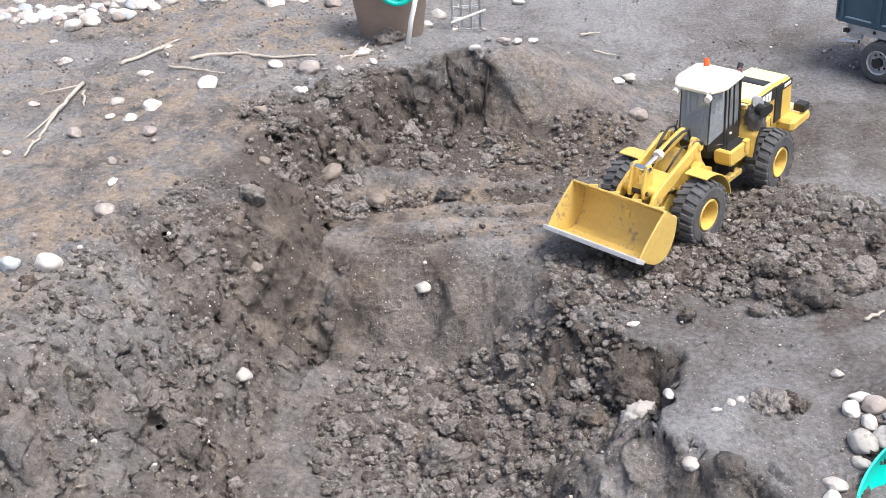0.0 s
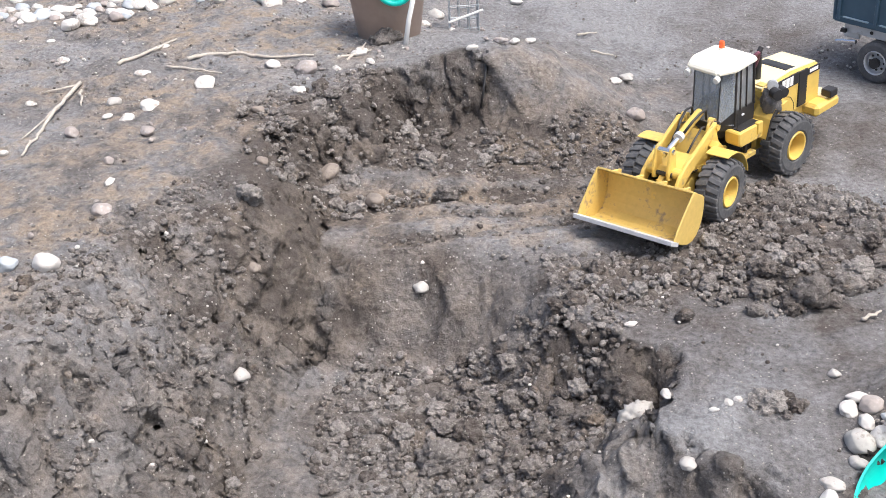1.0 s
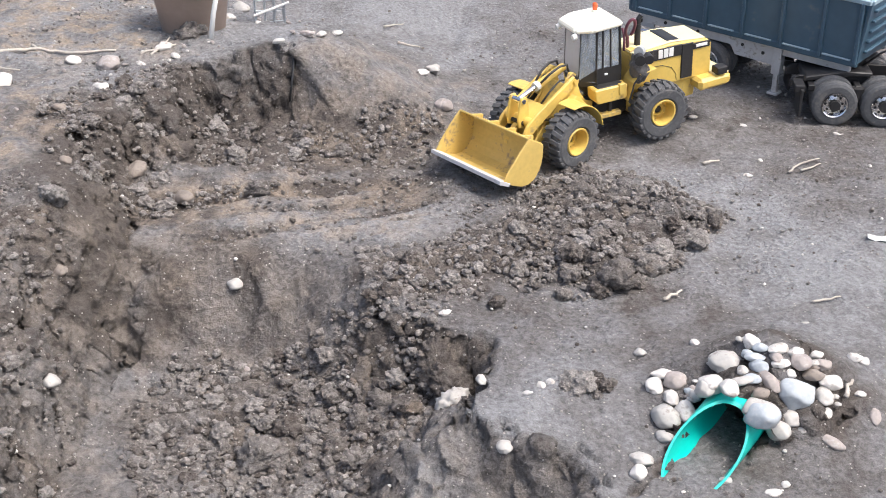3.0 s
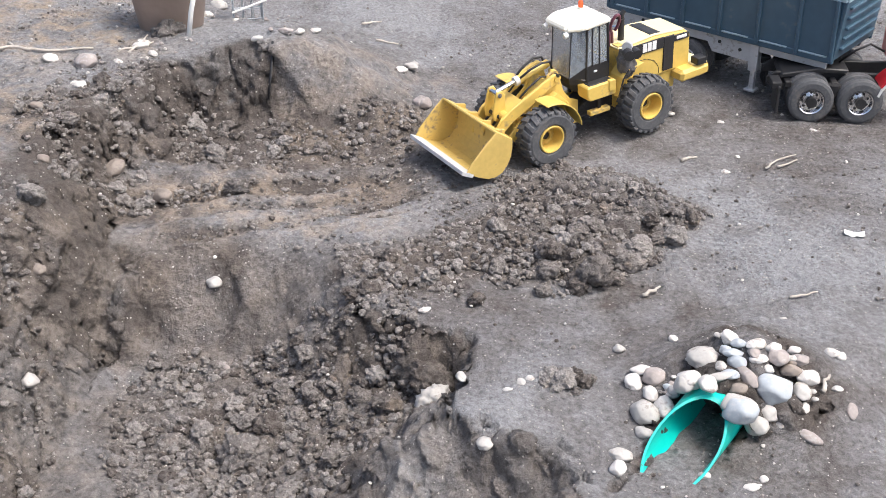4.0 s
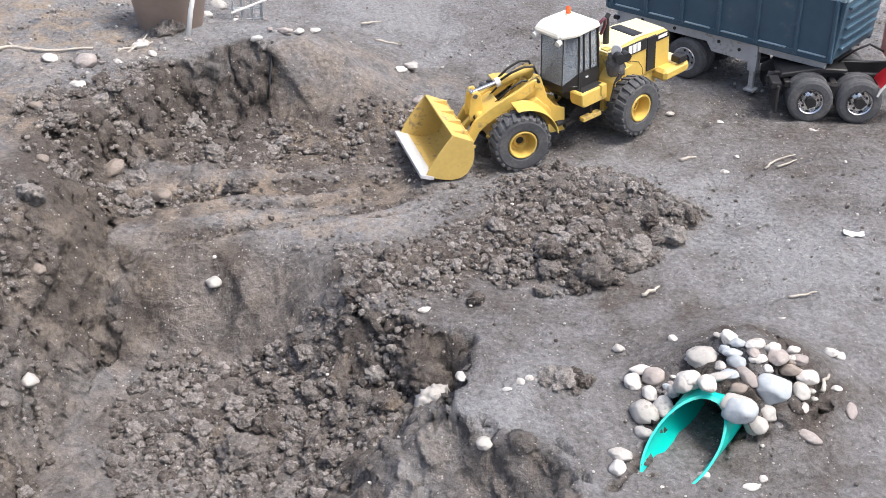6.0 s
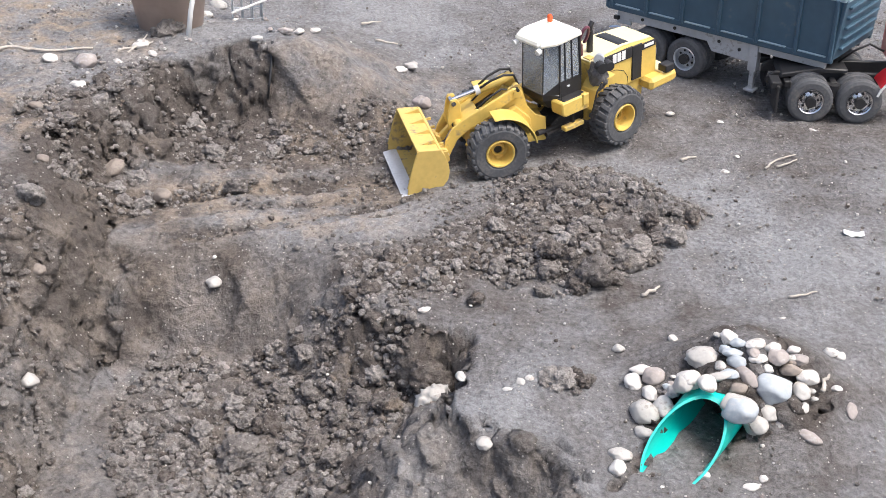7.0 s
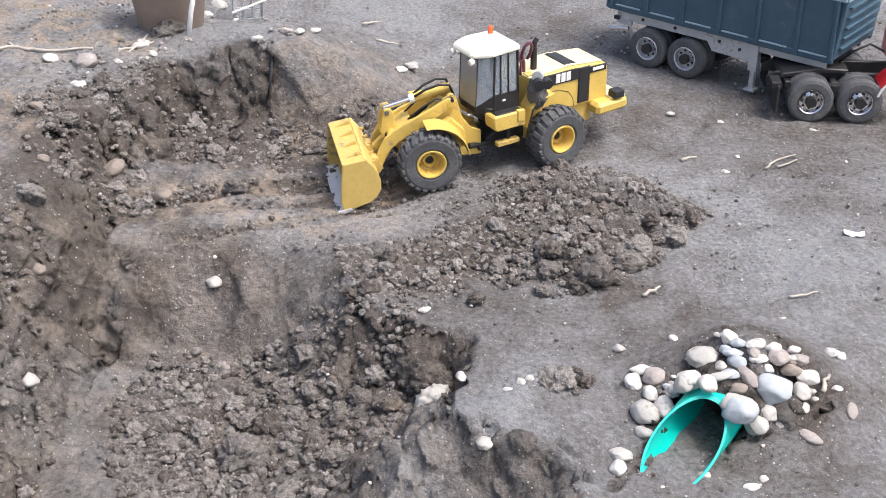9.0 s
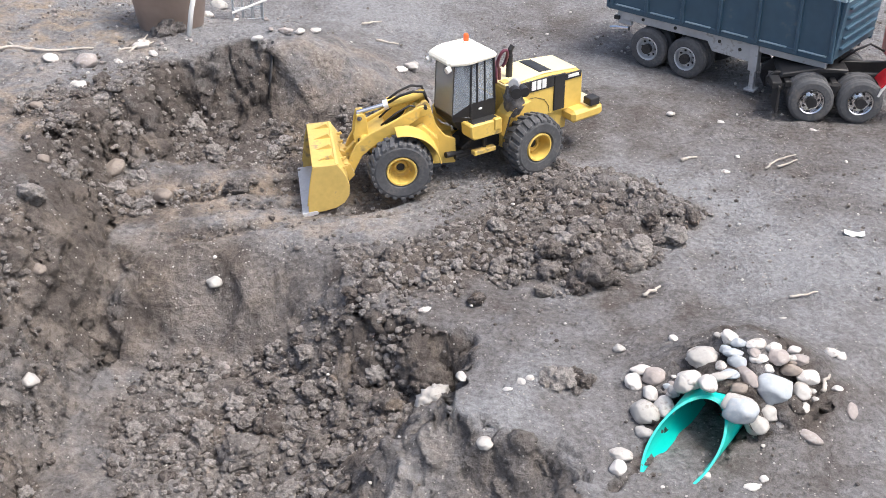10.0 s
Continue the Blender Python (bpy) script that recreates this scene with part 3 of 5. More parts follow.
    for s in (-1, 1):
        for (x0, z0), (x1, z1), r in (((0.053, 0.130), (0.056, 0.204), 0.0028), ((0.077, 0.130), (0.079, 0.204), 0.0018), ((0.097, 0.130), (0.098, 0.204), 0.0018), ((0.114, 0.108), (0.112, 0.204), 0.0022)):
            part("pillar", rod((x0, s * 0.0405, z0), (x1, s * 0.0395, z1), r, 8), BLACK, cab)
        for x0, x1 in ((0.055, 0.076), (0.079, 0.096), (0.099, 0.112)):
            pane("side_window", [(x0, s * 0.0400, 0.131), (x1, s * 0.0400, 0.131), (x1, s * 0.0392, 0.204), (x0, s * 0.0392, 0.204)])
        pane("corner_window", [(0.115, s * 0.0404, 0.106), (0.1485, s * 0.0272, 0.113), (0.1440, s * 0.0275, 0.204), (0.113, s * 0.0392, 0.204)])
        part("front_post", rod((0.149, s * 0.027, 0.110), (0.144, s * 0.0275, 0.204), 0.0011, 8), BLACK, cab)
        part("door_handle", box(0.086, 0.094, *sorted((s * 0.0405, s * 0.0435)), 0.118, 0.121, 0.0005, 1), STEEL, cab)
        part("handrail", tube([(0.118, s * 0.046, 0.090), (0.119, s * 0.050, 0.110), (0.116, s * 0.046, 0.130)], 0.0009, 6), BLACK, cab)
    pane("windscreen", [(0.1490, -0.0268, 0.113), (0.1490, 0.0268, 0.113), (0.1440, 0.0272, 0.204), (0.1440, -0.0272, 0.204)])
    pane("rear_window", [(0.0500, -0.038, 0.134), (0.0500, 0.038, 0.134), (0.0530, 0.037, 0.204), (0.0530, -0.037, 0.204)])
    seat = join(box(0.070, 0.100, -0.016, 0.016, 0.120, 0.136, 0.004), box(0.066, 0.076, -0.016, 0.016, 0.134, 0.176, 0.004))
    part("seat", seat, BLACK, cab)
    part("steering_column", rod((0.128, 0, 0.112), (0.118, 0, 0.150), 0.002, 8), BLACK, cab)
    top = bmesh.new()
    rings = []
    for grow, z in ((-0.002, 0.2025), (0.0015, 0.2045), (0.002, 0.2085), (-0.001, 0.2125), (-0.008, 0.2160), (-0.022, 0.2180)):
        g = grow
        rings.append([top.verts.new(p) for p in ((0.046 - g, -0.043 - g, z), (0.120 + g * 0.4, -0.046 - g, z), (0.155 + g, -0.031 - g * 0.5, z), (0.155 + g, 0.031 + g * 0.5, z), (0.120 + g * 0.4, 0.046 + g, z), (0.046 - g, 0.043 + g, z))])
    for q, r in zip(rings, rings[1:]):
        for k in range(6):
            top.faces.new((q[k], q[(k + 1) % 6], r[(k + 1) % 6], r[k]))
    top.faces.new(rings[0][::-1])
    top.faces.new(rings[-1])
    bmesh.ops.bevel(top, geom=[e for e in top.edges if abs(e.verts[0].co.z - e.verts[1].co.z) > 0.0005], offset=0.004, segments=3, affect="EDGES")
    roof = part("roof", top, ROOF_WHITE, root, "cream painted cab roof with amber beacon", smooth=False)
    part("beacon_base", rod((0.076, -0.012, 0.217), (0.076, -0.012, 0.2215), 0.0065, 16), ROOF_WHITE, roof)
    part("beacon", join(rod((0.076, -0.012, 0.2215), (0.076, -0.012, 0.231), 0.0052, 16), rod((0.076, -0.012, 0.231), (0.076, -0.012, 0.2335), 0.0052, 16, None, 0.0035)), AMBER, roof, "orange beacon lamp")
    for y in (-0.030, 0.030):
        lamp = part("work_lamp", rod((0.152, y, 0.199), (0.161, y, 0.197), 0.0055, 14), WHITE, roof, "small white work lamp")
    slim = Matrix.Translation((0.1025, 0, 0.017)) @ Matrix.Diagonal((0.80, 0.95, 1, 1)) @ Matrix.Translation((-0.1005, 0, 0))
    cab.matrix_basis = slim
    roof.matrix_basis = pose(0, 0, 0, 0, 1.2, 0) @ Matrix.Translation((0, 0, 0.002)) @ slim
    # exhaust, hoses, film-wrapped air cleaner behind the cab
    behind = part("exhaust_stack", join(rod((0.010, 0.006, 0.146), (0.010, 0.006, 0.190), 0.0058, 16), tube([(0.010, 0.006, 0.188), (0.009, 0.006, 0.198), (0.004, 0.006, 0.204)], 0.0045, 12)), BLACK, root, "black exhaust stack", smooth=False)
    behind.matrix_basis = pose(0, 0, 0.013)
    ring = [(0.028 + 0.009 * math.cos(t), 0.010 + 0.006 * math.sin(t), 0.186 + 0.018 * math.sin(t)) for t in (math.tau * (k / 18) - 1.4 for k in range(17))]
    behind = part("hose", tube([(0.030, 0.006, 0.146)] + ring, 0.0030, 8), HOSE, root, "looped maroon rubber hose", smooth=True)
    behind.matrix_basis = pose(0, 0, 0.013)
    behind = part("hose", tube([(0.040, 0.010, 0.146), (0.038, 0.008, 0.166), (0.036, -0.002, 0.182), (0.036, -0.014, 0.178), (0.034, -0.018, 0.148)], 0.0024, 8), HOSE, root, smooth=True)
    behind.matrix_basis = pose(0, 0, 0.013)
    lump = bmesh.new()
    bmesh.ops.create_icosphere(lump, subdivisions=4, radius=1)
    for v in lump.verts:
        k = 1 + 0.22 * noise.fractal(v.co * 2.3, 1, 2, 4) + 0.1 * noise.noise(v.co * 8)
        v.co = Vector((v.co.x * 0.017 * k, v.co.y * 0.016 * k, v.co.z * 0.030 * k - 0.002))
    lump.transform(Matrix.Translation((0.034, 0.052, 0.130)))
    behind = part("air_cleaner", lump, GREY_BAG, root, "air cleaner wrapped in crumpled grey film", smooth=True)
    behind.matrix_basis = pose(0, 0, 0.013)
    behind = part("intake_lens", join(rod((0.040, 0.060, 0.150), (0.046, 0.074, 0.150), 0.0095, 18), rod((0.022, 0.058, 0.148), (0.026, 0.072, 0.147), 0.0085, 18)), BLACK, root, "two round black caps")
    behind.matrix_basis = pose(0, 0, 0.013)
    behind = part("air_cleaner_lid", rod((0.030, 0.050, 0.158), (0.040, 0.058, 0.160), 0.009, 16), ALUMINIUM, root)
    behind.matrix_basis = pose(0, 0, 0.013)
    behind = part("orange_tab", box(0.036, 0.050, 0.030, 0.046, 0.1575, 0.1600, 0.0006, 1), YELLOW, root)
    behind.matrix_basis = pose(0, 0, 0.013)
    # hinge
    part("hinge_pin", rod((HINGE, 0, 0.034), (HINGE, 0, 0.076), 0.007, 14), BLACK, root)
    for s in (-1, 1):
        part("steering_ram", rod((0.085, s * 0.022, 0.052), (0.135, s * 0.026, 0.052), 0.0042, 12), BLACK, root)
    # front frame, in its own space with the hinge at the origin
    prof = [(0.004, 0.040), (0.140, 0.040), (0.150, 0.054), (0.124, 0.082), (0.086, 0.112), (0.070, 0.148), (0.060, 0.153), (0.048, 0.150), (0.036, 0.110), (0.022, 0.092), (0.004, 0.084)]
    front = part("front_frame", join(join(plate(prof, 0.022, 0.0265, 0.001), plate(prof, -0.0265, -0.022, 0.001)), box(0.006, 0.140, -0.022, 0.022, 0.042, 0.080, 0.001)), YELLOW, root,
                 "yellow front frame with a loader tower")
    part("tower_plate", plate([(0.054, 0.080), (0.100, 0.078), (0.094, 0.098), (0.068, 0.136), (0.054, 0.128)], -0.0215, 0.0215, 0.001), YELLOW, front)
    part("front_axle", rod((AXLE, -0.062, TYRE_R), (AXLE, 0.062, TYRE_R), 0.010, 14), BLACK, front)
    arms = []
    arm_prof = [(0.048, 0.143), (0.054, 0.150), (0.064, 0.150), (0.110, 0.127), (0.150, 0.108), (0.172, 0.092), (0.184, 0.072), (0.191, 0.052), (0.189, 0.040), (0.180, 0.040),
                (0.174, 0.052), (0.164, 0.070), (0.146, 0.084), (0.110, 0.103), (0.064, 0.130), (0.050, 0.134)]
    for s in (-1, 1):
        arm = part("lift_arm", plate([(x - ARM_X, z - ARM_Z) for x, z in arm_prof], *sorted((s * 0.0285, s * 0.0350)), 0.0012), YELLOW, root)
        part("arm_pivot", rod((0, s * 0.020, 0.002), (0, s * 0.0380, 0.002), 0.0056, 14), YELLOW, arm)
        part("arm_pin", rod((PIN_X - 0.018, s * 0.024, PIN_Z), (PIN_X - 0.018, s * 0.0380, PIN_Z), 0.0045, 12), STEEL, arm)
        arms.append(arm)
        part("lift_ram", rod((0.060, s * 0.0310, 0.078), (0.110, s * 0.0310, 0.088), 0.0050, 12), YELLOW, front)
        part("ram_rod", rod((0.110, s * 0.0310, 0.088), (0.148, s * 0.0310, 0.096), 0.0026, 10), CHROME, front)
        fe = part("front_fender", fender(0.0615, 0.0635, 80, 172, *sorted((s * 0.042, s * 0.082))), YELLOW, front, "curved yellow mudguard")
        fe.matrix_basis = pose(AXLE - 0.004, 0, TYRE_R)
        part("fender_side", plate(arc(0, 0, 0.0640, 96, 172) + arc(0, 0, 0.0560, 172, 96), *sorted((s * 0.0405, s * 0.0425)), 0.0005), YELLOW, fe)
        part("fender_bracket", plate([(0.034, 0.066), (0.060, 0.074), (0.072, 0.112), (0.060, 0.118), (0.036, 0.094)], *sorted((s * 0.0268, s * 0.042)), 0.001), YELLOW, front)
    at = (-ARM_X, 0, -ARM_Z)
    crank = [(0.150, 0.100), (0.153, 0.088), (0.163, 0.080), (0.174, 0.084), (0.176, 0.098), (0.172, 0.122), (0.168, 0.136), (0.158, 0.137), (0.152, 0.128)]
    for piece, bm, mat in (("cross_tube", rod((0.158, -0.030, 0.092), (0.158, 0.030, 0.092), 0.0085, 16), YELLOW),
                           ("arm_brace", plate([(0.120, 0.104), (0.150, 0.088), (0.156, 0.098), (0.124, 0.116)], -0.0285, 0.0285, 0.0012), YELLOW),
                           ("tilt_lever", join(plate(crank, -0.0150, -0.0105, 0.0010), plate(crank, 0.0105, 0.0150, 0.0010)), YELLOW),
                           ("lever_link", plate([(0.160, 0.090), (0.170, 0.086), (0.190, 0.068), (0.192, 0.056), (0.182, 0.058)], -0.005, 0.005, 0.001), YELLOW),
                           ("lever_bolt", rod((0.165, -0.0175, 0.091), (0.165, 0.0175, 0.091), 0.0042, 12), BLACK),
                           ("lever_pin", rod((0.164, -0.0175, 0.130), (0.164, 0.0175, 0.130), 0.0042, 12), CHROME)):
        bm.transform(Matrix.Translation(at))
        part(piece, bm, mat, arms[0])
    part("tilt_ram", rod((0.052, 0, 0.158), (0.118, 0, 0.142), 0.0072, 14), YELLOW, front)
    part("ram_collar", rod((0.114, 0, 0.1430), (0.122, 0, 0.1410), 0.0084, 14), STEEL, front)
    part("tilt_rod", rod((0.118, 0, 0.142), (0.166, 0, 0.1300), 0.0044, 12), CHROME, front, "bare chrome piston rod")
    for y in (0.010, -0.010):
        part("hydraulic_hose", tube([(0.048, y, 0.146), (0.056, y * 1.3, 0.166), (0.074, y * 1.3, 0.168), (0.096, y, 0.160), (0.114, y * 0.6, 0.148)], 0.0022, 8), BLACK, front, smooth=True)
        part("hydraulic_hose", tube([(0.060, y * 1.8, 0.140), (0.080, y * 1.9, 0.146), (0.104, y * 1.8, 0.132), (0.128, y * 1.6, 0.112)], 0.0018, 8), BLACK, front, smooth=True)
    for s in (-1, 1):
        part("tower_cap", rod((0.056, s * 0.019, 0.148), (0.056, s * 0.029, 0.148), 0.0068, 14), YELLOW, front)
        part("tower_bolt", rod((0.056, s * 0.028, 0.148), (0.056, s * 0.0385, 0.148), 0.0030, 10), BLACK, front)
    # bucket, in its own space with the pin at the origin
    w = 0.0840
    shell = [(0.064, -0.0325), (0.040, -0.0350), (0.020, -0.0350), (0.006, -0.0300), (-0.004, -0.0200), (-0.0085, -0.0060), (-0.0085, 0.0100), (-0.005, 0.0240), (0.000, 0.0365), (0.0345, 0.0430)]
    lean = ((0.1, 1), (0.05, 1), (0.1, 1), (0.5, 0.9), (0.8, 0.6), (1, 0.2), (1, 0), (1, -0.2), (0.6, -0.9), (-0.2, -1))
    outer = [(x - 0.0022 * a, z - 0.0022 * b) for (x, z), (a, b) in zip(shell, lean)]
    bucket = part("bucket", plate(shell + outer[::-1], -w, w, 0.0003), BUCKET_YELLOW, root, "scuffed yellow loading bucket")
    side = outer[:] + [(0.0365, 0.0430), (0.0480, 0.0200), (0.0640, -0.0200), (0.0670, -0.0320)]
    for s in (-1, 1):
        part("side_plate", plate(side, *sorted((s * w, s * (w + 0.0024))), 0.0006), BUCKET_YELLOW, bucket)
        part("side_edge", tube([(0.0372, s * (w + 0.001), 0.0435), (0.0485, s * (w + 0.001), 0.0200), (0.0645, s * (w + 0.001), -0.0200)], 0.0013, 6), BUCKET_YELLOW, bucket)
    part("cutting_edge", plate([(0.052, -0.0395), (0.0760, -0.0380), (0.0775, -0.0312), (0.064, -0.0315), (0.052, -0.0330)], -w - 0.003, w + 0.003, 0.0004), STEEL, bucket, "bare worn steel cutting edge")
    part("top_lip", plate([(0.0320, 0.0445), (0.0325, 0.0415), (0.0385, 0.0425), (0.0380, 0.0458)], -w, w, 0.0006), BUCKET_YELLOW, bucket)
    part("back_edge", plate([(-0.0040, 0.0370), (-0.0030, 0.0340), (0.0020, 0.0385), (0.0010, 0.0408)], -w, w, 0.0006), BUCKET_YELLOW, bucket)
    for k in range(4):
        y = -0.062 + k * 0.0413
        part("rib", plate([(0.0010, 0.0385), (0.0300, 0.0440), (0.0040, 0.0475)], y - 0.0024, y + 0.0024, 0.0004), BUCKET_YELLOW, bucket)
    for k in range(5):
        y = -0.066 + k * 0.033
        part("back_tab", box(-0.0165, -0.0065, y - 0.0016, y + 0.0016, 0.0180, 0.0225, 0.0004, 1), BUCKET_YELLOW, bucket)
    for s in (-1, 1):
        part("pin_lug", plate([(-0.022, -0.012), (-0.0100, -0.020), (-0.0100, 0.014), (-0.020, 0.010)], s * 0.031 - 0.009, s * 0.031 + 0.009, 0.0006), BUCKET_YELLOW, bucket)
    part("link_lug", plate([(-0.018, 0.004), (-0.0095, 0.000), (-0.0090, 0.024), (-0.016, 0.020)], -0.008, 0.008, 0.0006), BUCKET_YELLOW, bucket)
    wheels = {}
    for s in (-1, 1):
        for end in ("rear", "front"):
            wh = loader_wheel(s)
            wh.parent = root
            wheels[end, s] = wh
    return root, front, bucket, arms, wheels


loader, loader_front, loader_bucket, loader_arms, loader_wheels = build_loader()

# ---- the dump trailer and its tractor ----
def truck_wheel(outer, chrome):
    """A double wheel round the origin, its outside towards +y."""
    wheel = part("wheel", rod((0, -0.050, 0), (0, 0.004, 0), 0.010, 14), BLACK)
    for name, y in (("tyre", -0.013), ("inner_tyre", -0.043)):
        w, r = 0.0125, outer
        b = lathe([(y - w * 0.8, 0.023), (y - w, 0.026), (y - w, r * 0.85), (y - w * 0.8, r * 0.97), (y - w * 0.45, r), (y - w * 0.40, r - 0.0012), (y - w * 0.30, r), (y + w * 0.30, r), (y + w * 0.40, r - 0.0012),
                   (y + w * 0.45, r), (y + w * 0.8, r * 0.97), (y + w, r * 0.85), (y + w, 0.026), (y + w * 0.8, 0.023)], 40)
        part(name, b, RUBBER, wheel, smooth=False)
    rim = part("rim", lathe([(-0.024, 0.0235), (-0.0015, 0.0245), (0.0005, 0.0235), (-0.001, 0.0215), (-0.010, 0.0195), (-0.012, 0.0110), (-0.004, 0.0095), (0.002, 0.0070), (0.003, 0.0)], 32), CHROME if chrome else ALUMINIUM, wheel)
    for k in range(8):
        t = math.tau * k / 8
        part("rim_hole", rod((0.0155 * math.cos(t), -0.013, 0.0155 * math.sin(t)), (0.0155 * math.cos(t), -0.0095, 0.0155 * math.sin(t)), 0.0024, 8), BLACK, wheel)
    return wheel


def build_trailer():
    """Rear axle at the origin on the ground, nose towards +x, near side towards -y; the tyres' outside lies at y = 0."""
    t = new("dump_trailer")
    tagged(t, "slate-blue ribbed dump trailer with silver frame on double wheels", "toy trailer")
    z0, z1, x0, x1, wide = 0.112, 0.228, -0.100, 0.391, 0.185
    bed = part("bed", box(x0, x1, 0.010, wide - 0.010, z0, z0 + 0.006, 0.001, 1), BLUE, t, "slate-blue steel dump bed")
    for a in (0.004, wide - 0.010):
        part("side_wall", box(x0, x1, a, a + 0.006, z0, z1, 0.001, 1), BLUE, bed)
    part("front_wall", plate([(x1 - 0.006, z0), (x1, z0), (x1 + 0.012, z1), (x1 + 0.006, z1)], 0.004, wide - 0.004, 0.0008), BLUE, bed)
    part("tailgate", box(x0 - 0.004, x0 + 0.002, 0.002, wide - 0.002, z0 - 0.004, z1, 0.001, 1), BLUE, bed)
    for y in (0.001, wide - 0.011):
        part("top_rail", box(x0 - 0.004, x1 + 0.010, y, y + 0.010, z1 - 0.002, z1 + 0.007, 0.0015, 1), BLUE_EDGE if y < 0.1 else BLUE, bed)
        part("bottom_rail", box(x0, x1, y + 0.001, y + 0.009, z0 - 0.006, z0 + 0.006, 0.0015, 1), BLUE, bed)
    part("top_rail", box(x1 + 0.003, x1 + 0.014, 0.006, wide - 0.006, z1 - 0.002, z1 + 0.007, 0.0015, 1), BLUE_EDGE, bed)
    for x in [x0 + 0.010 + k * 0.0815 for k in range(6)] + [x1 - 0.004]:
        for a, b in ((-0.0015, 0.005), (wide - 0.005, wide + 0.0015)):
            part("rib", box(x - 0.0035, x + 0.0035, a, b, z0, z1, 0.001, 1), BLUE, bed)
    for k in range(6):
        x = x0 + 0.020 + k * 0.0805
        # the pale edge colour paints a highlight along each ledge
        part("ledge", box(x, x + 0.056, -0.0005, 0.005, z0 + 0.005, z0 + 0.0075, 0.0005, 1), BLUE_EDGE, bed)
    for k in range(5):
        z = z0 + 0.018 + k * 0.020
        part("rung", box(x1 - 0.004 + k * 0.002, x1 + 0.009 + k * 0.002, 0.020, wide - 0.020, z, z + 0.005, 0.001, 1), BLUE, bed)
    for y in (0.012, wide - 0.020):
        beam = part("frame_beam", plate([(x0 + 0.03, 0.086), (0.128, 0.086), (0.140, 0.068), (0.240, 0.066), (0.240, 0.107), (x0 + 0.03, 0.107)], y, y + 0.008, 0.001), ALUMINIUM, t, "brushed aluminium frame beam")
        part("front_beam", plate([(0.240, 0.090), (0.376, 0.090), (0.376, 0.106), (0.240, 0.106)], y, y + 0.008, 0.001), ALUMINIUM, beam)
        for x, z in ((-0.02, 0.096), (0.055, 0.096), (0.155, 0.092), (0.20, 0.086)):
            part("bolt_hole", rod((x, y - 0.0015, z), (x, y + 0.001, z), 0.0035, 10), BLACK, beam)
        leg = part("landing_leg", box(0.222, 0.240, y - 0.004, y + 0.014, 0.050, 0.106, 0.0015), ALUMINIUM, t)
        part("leg_shaft", box(0.226, 0.236, y, y + 0.010, 0.012, 0.052, 0.001, 1), ALUMINIUM, leg)
        part("leg_foot", box(0.220, 0.242, y - 0.006, y + 0.016, 0.008, 0.013, 0.001, 1), ALUMINIUM, leg)
    part("hanging_tank", rod((0.262, 0.060, 0.080), (0.302, 0.060, 0.080), 0.018, 20), BLACK, t)
    part("hanger", box(0.310, 0.317, 0.040, 0.050, 0.052, 0.100, 0.001, 1), BLACK, t)
    part("mud_guard", plate([(-0.06, 0.078), (0.16, 0.078), (0.16, 0.084), (-0.06, 0.090)], 0.05, wide - 0.05, 0.001), BLACK, t)
    bumper = part("bumper", tube([(-0.095, 0.010, 0.062), (-0.080, 0.010, 0.066), (-0.052, 0.012, 0.070)], 0.0045, 10), CHROME, t)
    part("bumper_bracket", box(-0.085, -0.050, 0.018, 0.024, 0.074, 0.106, 0.001, 1), ALUMINIUM, t)
    part("tail_light", box(-0.090, -0.078, 0.012, 0.020, 0.082, 0.090, 0.001, 1), BLACK, t)
    for x in (0.0, 0.088):
        part("axle", rod((x, 0.02, 0.0415), (x, wide - 0.02, 0.0415), 0.007, 12), BLACK, t)
        for near in (True, False):
            w = truck_wheel(0.0415, False)
            w.parent = t
            w.matrix_basis = pose(x, 0.0, 0.0415, 0, 17 * x / 0.088, 180) if near else pose(x, wide, 0.0415)
    return t


